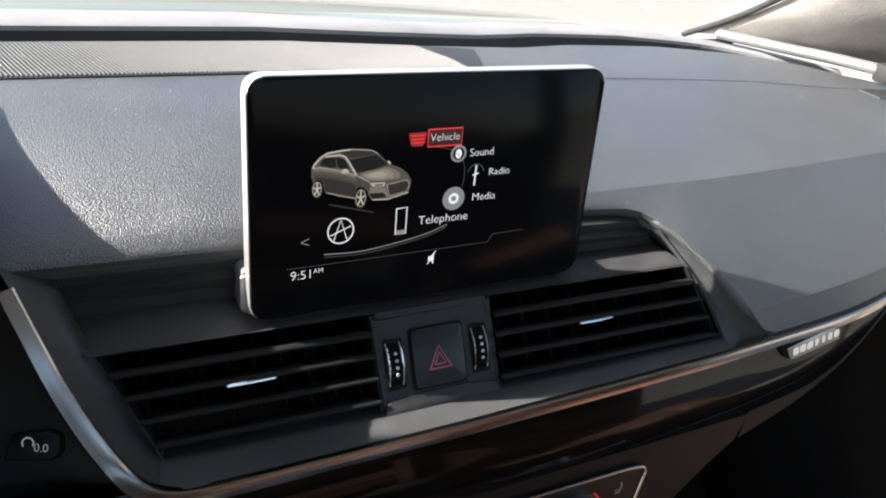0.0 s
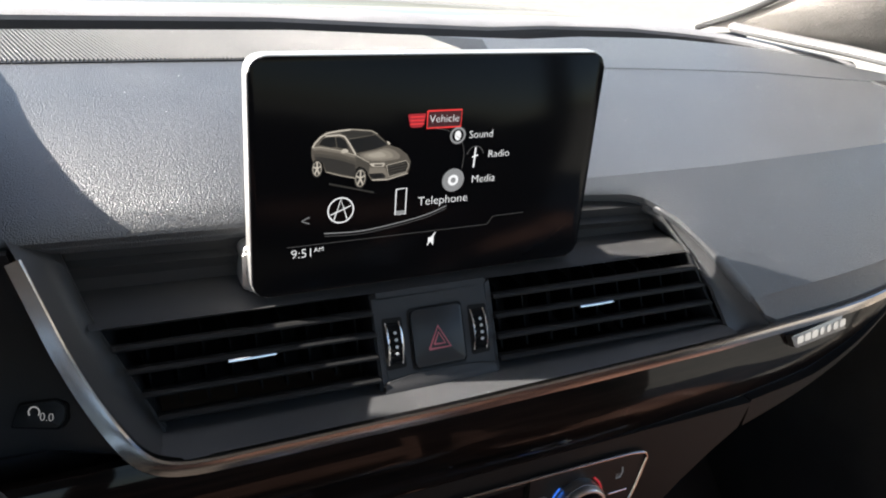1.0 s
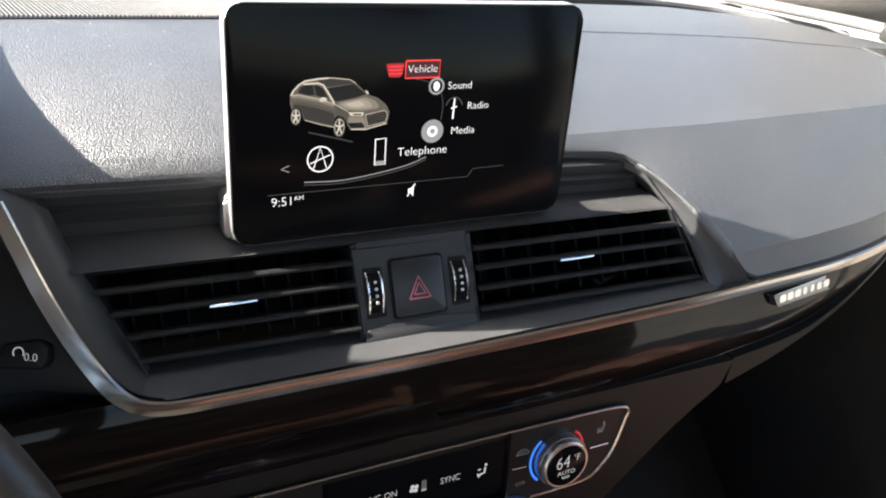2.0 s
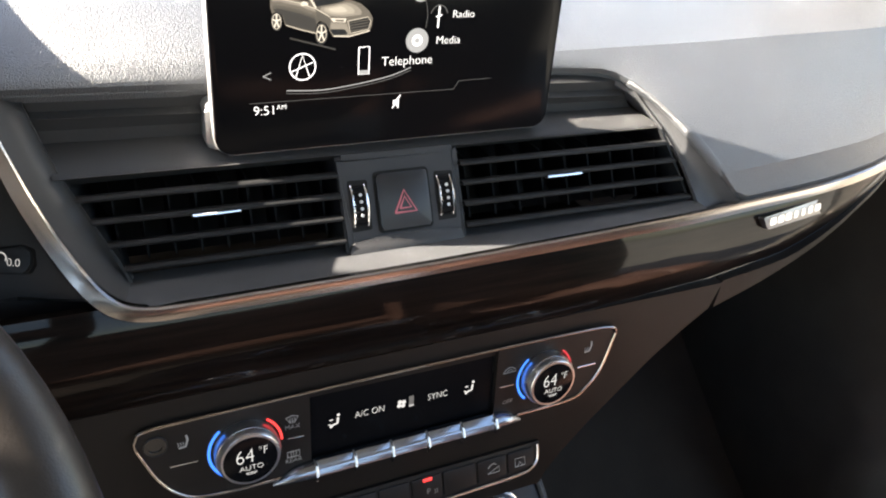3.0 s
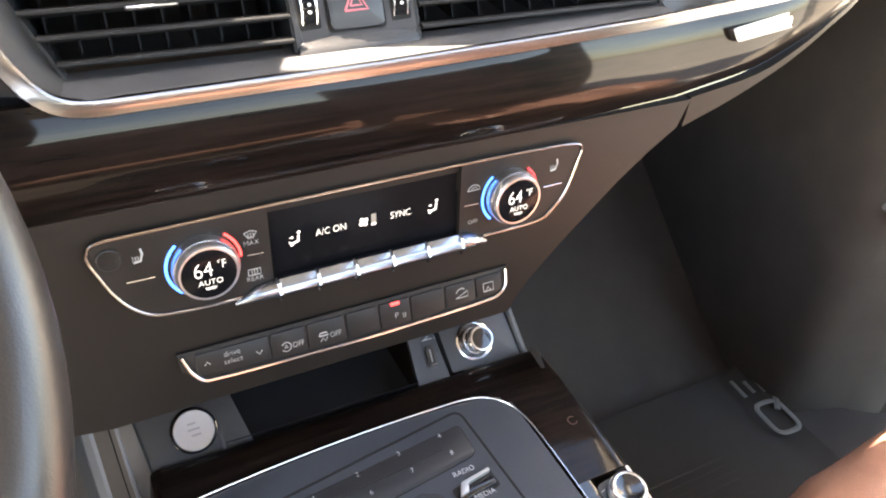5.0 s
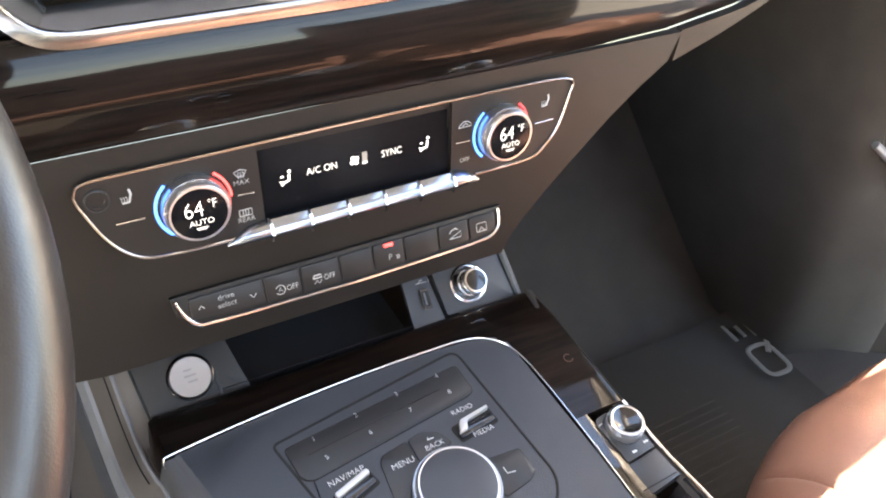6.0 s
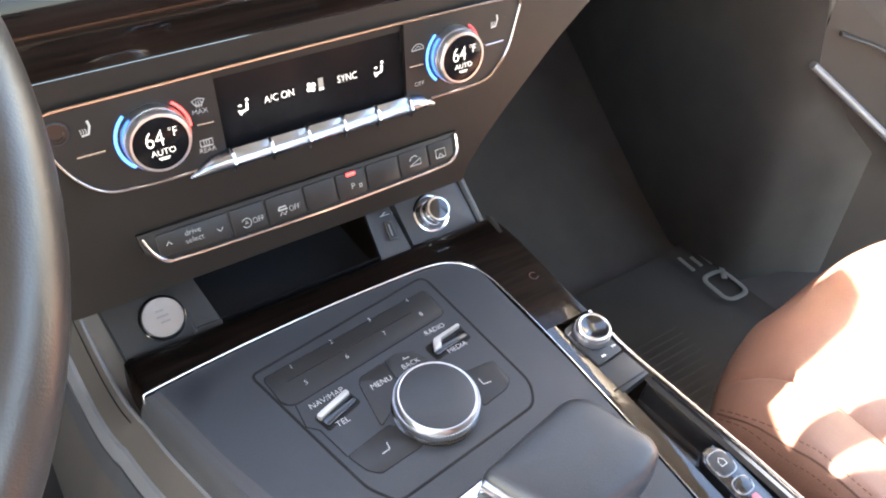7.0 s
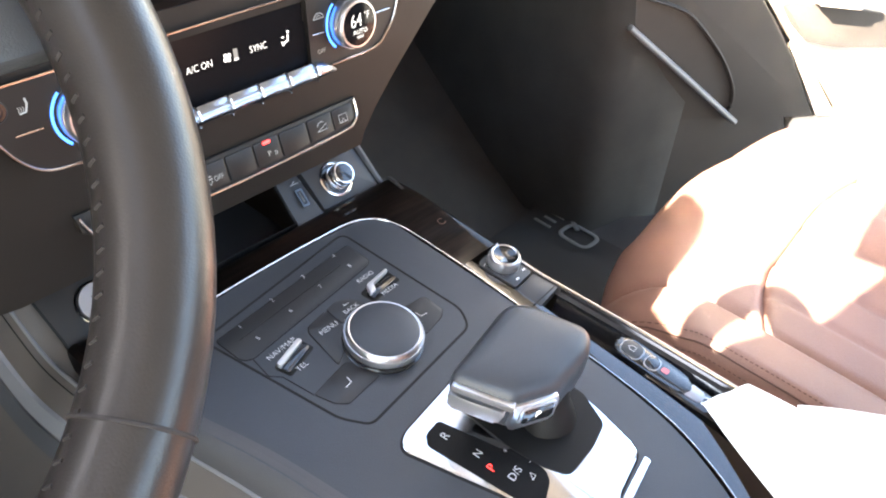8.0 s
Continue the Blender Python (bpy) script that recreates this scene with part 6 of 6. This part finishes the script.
NECK = fr(con(0.044, -0.312), (1, 0, 0), (0, 1, -0.1))
part("neck", lathe([(0.0250, 0.002), (0.0225, 0.012), (0.0180, 0.024), (0.0165, 0.040)], 32, NECK), BOOT, gear, "black rubber neck")
HEAD = [(-0.035, -0.264), (0.069, -0.244), (0.092, -0.312), (0.071, -0.325), (0.022, -0.3275), (-0.0135, -0.312)]
head_o = rounded(HEAD, [0.008, 0.022, 0.016, 0.016, 0.010, 0.006], 6)
rows = []
for h, f in ((0.018, 0.55), (0.026, 0.80), (0.036, 0.93), (0.050, 0.985), (0.060, 1.0), (0.066, 0.99), (0.0705, 0.955), (0.0735, 0.89), (0.0755, 0.78), (0.0765, 0.55), (0.0770, 0.25), (0.0771, 0.0)):
    rows.append([con(0.030 + (x - 0.030) * f, -0.288 + (y + 0.288) * f, h - 0.10 * max(0, y + 0.275) * f) for x, y in head_o + head_o[:1]])
bmh = sheet(rows)
bmesh.ops.remove_doubles(bmh, verts=bmh.verts, dist=1e-6)
head = part("grip", bmh, CONSOLE, gear, "dark leather grip", smooth=60)
LF = fr(con(-0.0250, -0.289, 0.050), (0.0215, -0.048, -0.006), (0.02, -0.10, 1))
part("grip_band", prism(rect(0.0500, 0.0062, 0.002), -0.004, 0.0022, at(LF, 0.001, 0.0125), 0.001), SATIN, head, "satin metal band")
part("release", prism(rounded([(-0.022, -0.008), (0.018, -0.008), (0.022, 0.007), (-0.024, 0.007)], 0.003), -0.006, 0.0030, at(LF, -0.001, -0.0005), 0.002), SATIN, head, "silver release key")
RF = fr(con(0.0045, -0.3195, 0.049), (0.0355, -0.0155, -0.002), (0, -0.10, 1))
part("rear_band", prism(rect(0.0400, 0.0290, 0.004), -0.006, 0.0016, RF, 0.0015), SATIN, head, "satin metal frame")
pb = part("park_button", prism(rect(0.0320, 0.0205, 0.005), 0, 0.0032, at(RF, 0.002, 0.001), 0.0010), SATIN, head, "silver framed park button")
part("park_face", prism(rect(0.0280, 0.0165, 0.003), 0.002, 0.0037, at(RF, 0.002, 0.001), 0.0006), GLOSS, pb)
letters("letters", "P", 0.0095, at(RF, 0.002, 0.001, 0.0040), WHITE_ON, pb, 0.0001)


# steering wheel
WC, WT, WR, WS = Vector((-0.4286, -0.2437, 0.8361)), 0.7725, 0.1918, 0.0200
WM = fr(WC, (1, 0, 0), (0, math.sin(WT), math.cos(WT)))
wheel = thing("steering_wheel", "black leather steering wheel with stitched seam", "steering wheel", WC)
part("rim", sweep([WM @ Vector((WR * math.cos(a), WR * math.sin(a), 0)) for a in [2 * math.pi * k / 96 for k in range(96)]], WS * 0.96, WS, up=WM.to_3x3() @ Vector((0, 0, 1)), n=24, closed=True), RIM, wheel, "grained leather rim", smooth=60)
bm = bmesh.new()
for k in range(150):
    a = 2 * math.pi * k / 150
    c, s = math.cos(a), math.sin(a)
    p = [WM @ Vector(((WR - 0.0190 * math.cos(q)) * math.cos(a + d), (WR - 0.0190 * math.cos(q)) * math.sin(a + d), 0.0198 * math.sin(q))) for q, d in ((0.34, 0.004), (0.27, 0.002), (0.20, 0.0), (0.13, -0.002))]
    sweep(p, 0.0009, n=5, bm=bm)
tagged(part("stitch", bm, THREAD, wheel, "dark thread stitching"), kind="stuff")
for a in (-0.80, 0.80, 2.3, 4.1):
    ring_m = [WM @ (Matrix.Rotation(a, 4, "Z") @ Vector((WR + (WS + 0.0002) * 0.96 * math.cos(b), 0, (WS + 0.0002) * math.sin(b)))) for b in [2 * math.pi * k / 28 for k in range(28)]]
    part("joint", sweep(ring_m, 0.0008, closed=True, up=WM.to_3x3() @ Vector((0.1, 1, 0.2))), THREAD, wheel)
part("hub", lathe([(0.050, -0.05), (0.070, -0.03), (0.066, -0.012), (0.03, -0.004), (0.001, -0.003)], 40, WM), SOFT, wheel, "black hub")
for a in (180, 0, 270):
    part("spoke", rbox(0.125, 0.032, 0.014, 0.005, WM @ Matrix.Rotation(radians(a), 4, "Z") @ Matrix.Translation((0.122, 0, -0.012))), SOFT, wheel)
part("column", sweep([WM @ Vector((0, 0, -0.04)), WM @ Vector((0, 0, -0.2)), WM @ Vector((0, 0, -0.36))], 0.05, n=20), SOFT, wheel, "black column cover")

# passenger seat
seat = thing("passenger_seat", "brown leather passenger seat with stitched bolsters", "seat", (0.55, -0.45, 0.02))


def cushion(u, v):
    """Top of the seat; u across from the console, v from front to back."""
    x = 0.262 + 0.54 * u
    side = max(0.0, abs(u - 0.5) - 0.30) / 0.20
    y = -0.178 - 0.62 * v - (0.11 if u < 0.5 else 0.045) * max(0.0, (abs(u - 0.5) - 0.08) / 0.42) ** 1.5
    z = 0.368 + 0.014 * math.sin(min(side, 1.0) * math.pi * 0.62) - 0.045 * v * v - 0.085 * max(0.0, 1 - v / 0.14) ** 2.2
    z -= 0.060 * max(0.0, (side - 0.70) / 0.30) ** 2
    y += 0.020 * max(0.0, 1 - v / 0.10)
    z += 0.040 * ease((u - 0.42) / 0.28)
    return Vector((x, y, z))


def patch(u0, u1, v0, v1, nu, nv, lift=0.0, pleats=0):
    rows = []
    for i in range(nu + 1):
        rows.append([])
        for j in range(nv + 1):
            a, b = i / nu, j / nv
            p = cushion(u0 + (u1 - u0) * a, v0 + (v1 - v0) * b)
            d = min(a, 1 - a, 1.0) * (u1 - u0) * 0.54
            e = min(b, 1 - b) * (v1 - v0) * 0.62
            p.z += lift - 0.008 * max(0.0, 1 - min(d, e) / 0.014) ** 2
            if pleats:
                p.z -= 0.003 * (1 - min(1.0, 6 * abs((a * pleats + 0.5) % 1 - 0.5))) ** 2
            rows[-1].append(p)
    return sheet(rows, 0.05, (0, 0, -1))


part("front_roll", patch(0.19, 0.81, 0.0, 0.27, 30, 24), BROWN, seat, "brown leather thigh support", smooth=60)
part("centre_panel", patch(0.19, 0.81, 0.27, 1.0, 60, 40, -0.004, 5), BROWN, seat, "pleated brown leather centre", smooth=60)
part("bolster", patch(0.0, 0.19, 0.0, 1.0, 24, 50), BROWN, seat, "brown leather bolster", smooth=60)
part("bolster", patch(0.81, 1.0, 0.0, 1.0, 24, 50), BROWN, seat, "brown leather bolster", smooth=60)
def seam_u(v):
    """How far the seam lies from the seat's edge; it sweeps inwards over the front."""
    return 0.038 + 0.055 * max(0.0, 1 - v / 0.10) ** 2


for flip in (False, True):
    def run_of(v, off=0.0, h=0.0):
        u = seam_u(v) + off
        return cushion(1 - u if flip else u, v) + Vector((0, 0, h))
    part("piping", sweep([run_of(0.002 + 0.95 * k / 60, 0, 0.0002) for k in range(61)], 0.0010), SEATSEAM, seat, "dark seam")
    for off in (-0.011, 0.011):
        bm = bmesh.new()
        for k in range(104):
            sweep([run_of(0.004 + 0.0090 * k, off, 0.0003), run_of(0.004 + 0.0090 * k + 0.0052, off, 0.0003)], 0.0006, n=4, bm=bm)
        tagged(part("stitching", bm, SEATSEAM, seat), kind="stuff")
skirt = []
for k in range(41):
    p = cushion(0.0, k / 40)
    skirt.append([p + Vector((0.004, 0, 0.002)), p + Vector((-0.004, 0, -0.030)), p + Vector((0.000, 0, -0.10)), p + Vector((0.02, 0, -0.18))])
part("side_skirt", sheet(skirt, 0.01, (1, 0, 0)), BROWN, seat, "brown leather seat side", smooth=60)
skirt = []
for k in range(31):
    p = cushion(k / 30, 0.0)
    skirt.append([p + Vector((0, -0.006, 0.002)), p + Vector((0, 0.004, -0.030)), p + Vector((0, -0.004, -0.09)), p + Vector((0, -0.03, -0.16))])
part("front_skirt", sheet(skirt, 0.01, (0, -1, 0)), BROWN, seat, "brown leather seat front", smooth=60)
part("base", rbox(0.44, 0.50, 0.16, 0.02, Matrix.Translation((0.55, -0.50, 0.11))), RUBBER, seat, "black seat base")
rows = []
for i in range(21):
    rows.append([])
    for j in range(21):
        a, b = i / 20, j / 20
        side = max(0, abs(a - 0.5) - 0.28) / 0.22
        rows[-1].append((0.30 + 0.50 * a + 0.03 * (0.5 - a) * b, -0.80 - 0.26 * b + 0.06 * side ** 1.5, 0.34 + 0.62 * b))
part("backrest", sheet(rows, 0.10, (0, -1, 0.2)), BROWN, seat, "brown leather backrest", smooth=60)

bench = thing("rear_bench", "brown leather rear bench seat", "seat", (0, -1.45, 0.02))
part("bench_cushion", sheet([[(x, y, z + 0.012 * math.cos(x * 9)) for y, z in ((-1.22, 0.26), (-1.20, 0.33), (-1.23, 0.37), (-1.32, 0.375), (-1.50, 0.36), (-1.66, 0.34))] for x in [-0.74 + 0.074 * k for k in range(21)]], 0.05, (0, -0.3, -1)), BROWN, bench, smooth=60)
part("bench_backrest", sheet([[(x, y - 0.012 * math.cos(x * 9), z) for y, z in ((-1.62, 0.32), (-1.64, 0.45), (-1.70, 0.65), (-1.77, 0.84), (-1.81, 0.88))] for x in [-0.74 + 0.074 * k for k in range(21)]], 0.06, (0, -1, 0)), BROWN, bench, smooth=60)
part("bench_base", rbox(1.46, 0.40, 0.30, 0.02, Matrix.Translation((0, -1.45, 0.16))), RUBBER, bench)

# felt mat on the passenger's floor, with raised writing
mat = thing("floor_mat", "black ribbed felt mat with raised grey shapes", "mat", (0.5, 0.0, 0.024))
part("tray", sheet([[(x, y, 0.026 + 0.010 * max(0, abs(x - 0.51) / 0.27 - 0.92) * 12) for x in [0.235 + 0.0275 * k for k in range(21)]] for y in [-0.32 + 0.045 * k for k in range(12)]], 0.004, (0, 0, -1)), MATFELT, mat)
for k in range(22):
    part("rib", rbox(0.30, 0.0060, 0.0012, 0.0005, Matrix.Translation((0.47, -0.26 + 0.014 * k, 0.0265)), 1), MATFELT, mat)
QM = fr((0.762, 0.080, 0.0390), (0.06, 1, 0), (-1, 0.06, 0)) @ Matrix.Scale(0.82, 4)
big = rounded([(-0.075, -0.028), (0.005, -0.028), (0.005, 0.032), (-0.075, 0.032)], 0.022)
part("raised_shape", line(big + big[:1], 0.009, QM, 0.001), MATPRINT, mat, "raised grey outline")
part("raised_shape", line([(-0.020, -0.012), (0.010, -0.034)], 0.010, QM, 0.001), MATPRINT, mat)
for y, a, b in ((0.028, 0.030, 0.078), (0.002, 0.034, 0.068), (-0.024, 0.028, 0.070)):
    part("raised_shape", line([(a, y), (b, y)], 0.008, QM, 0.001), MATPRINT, mat)
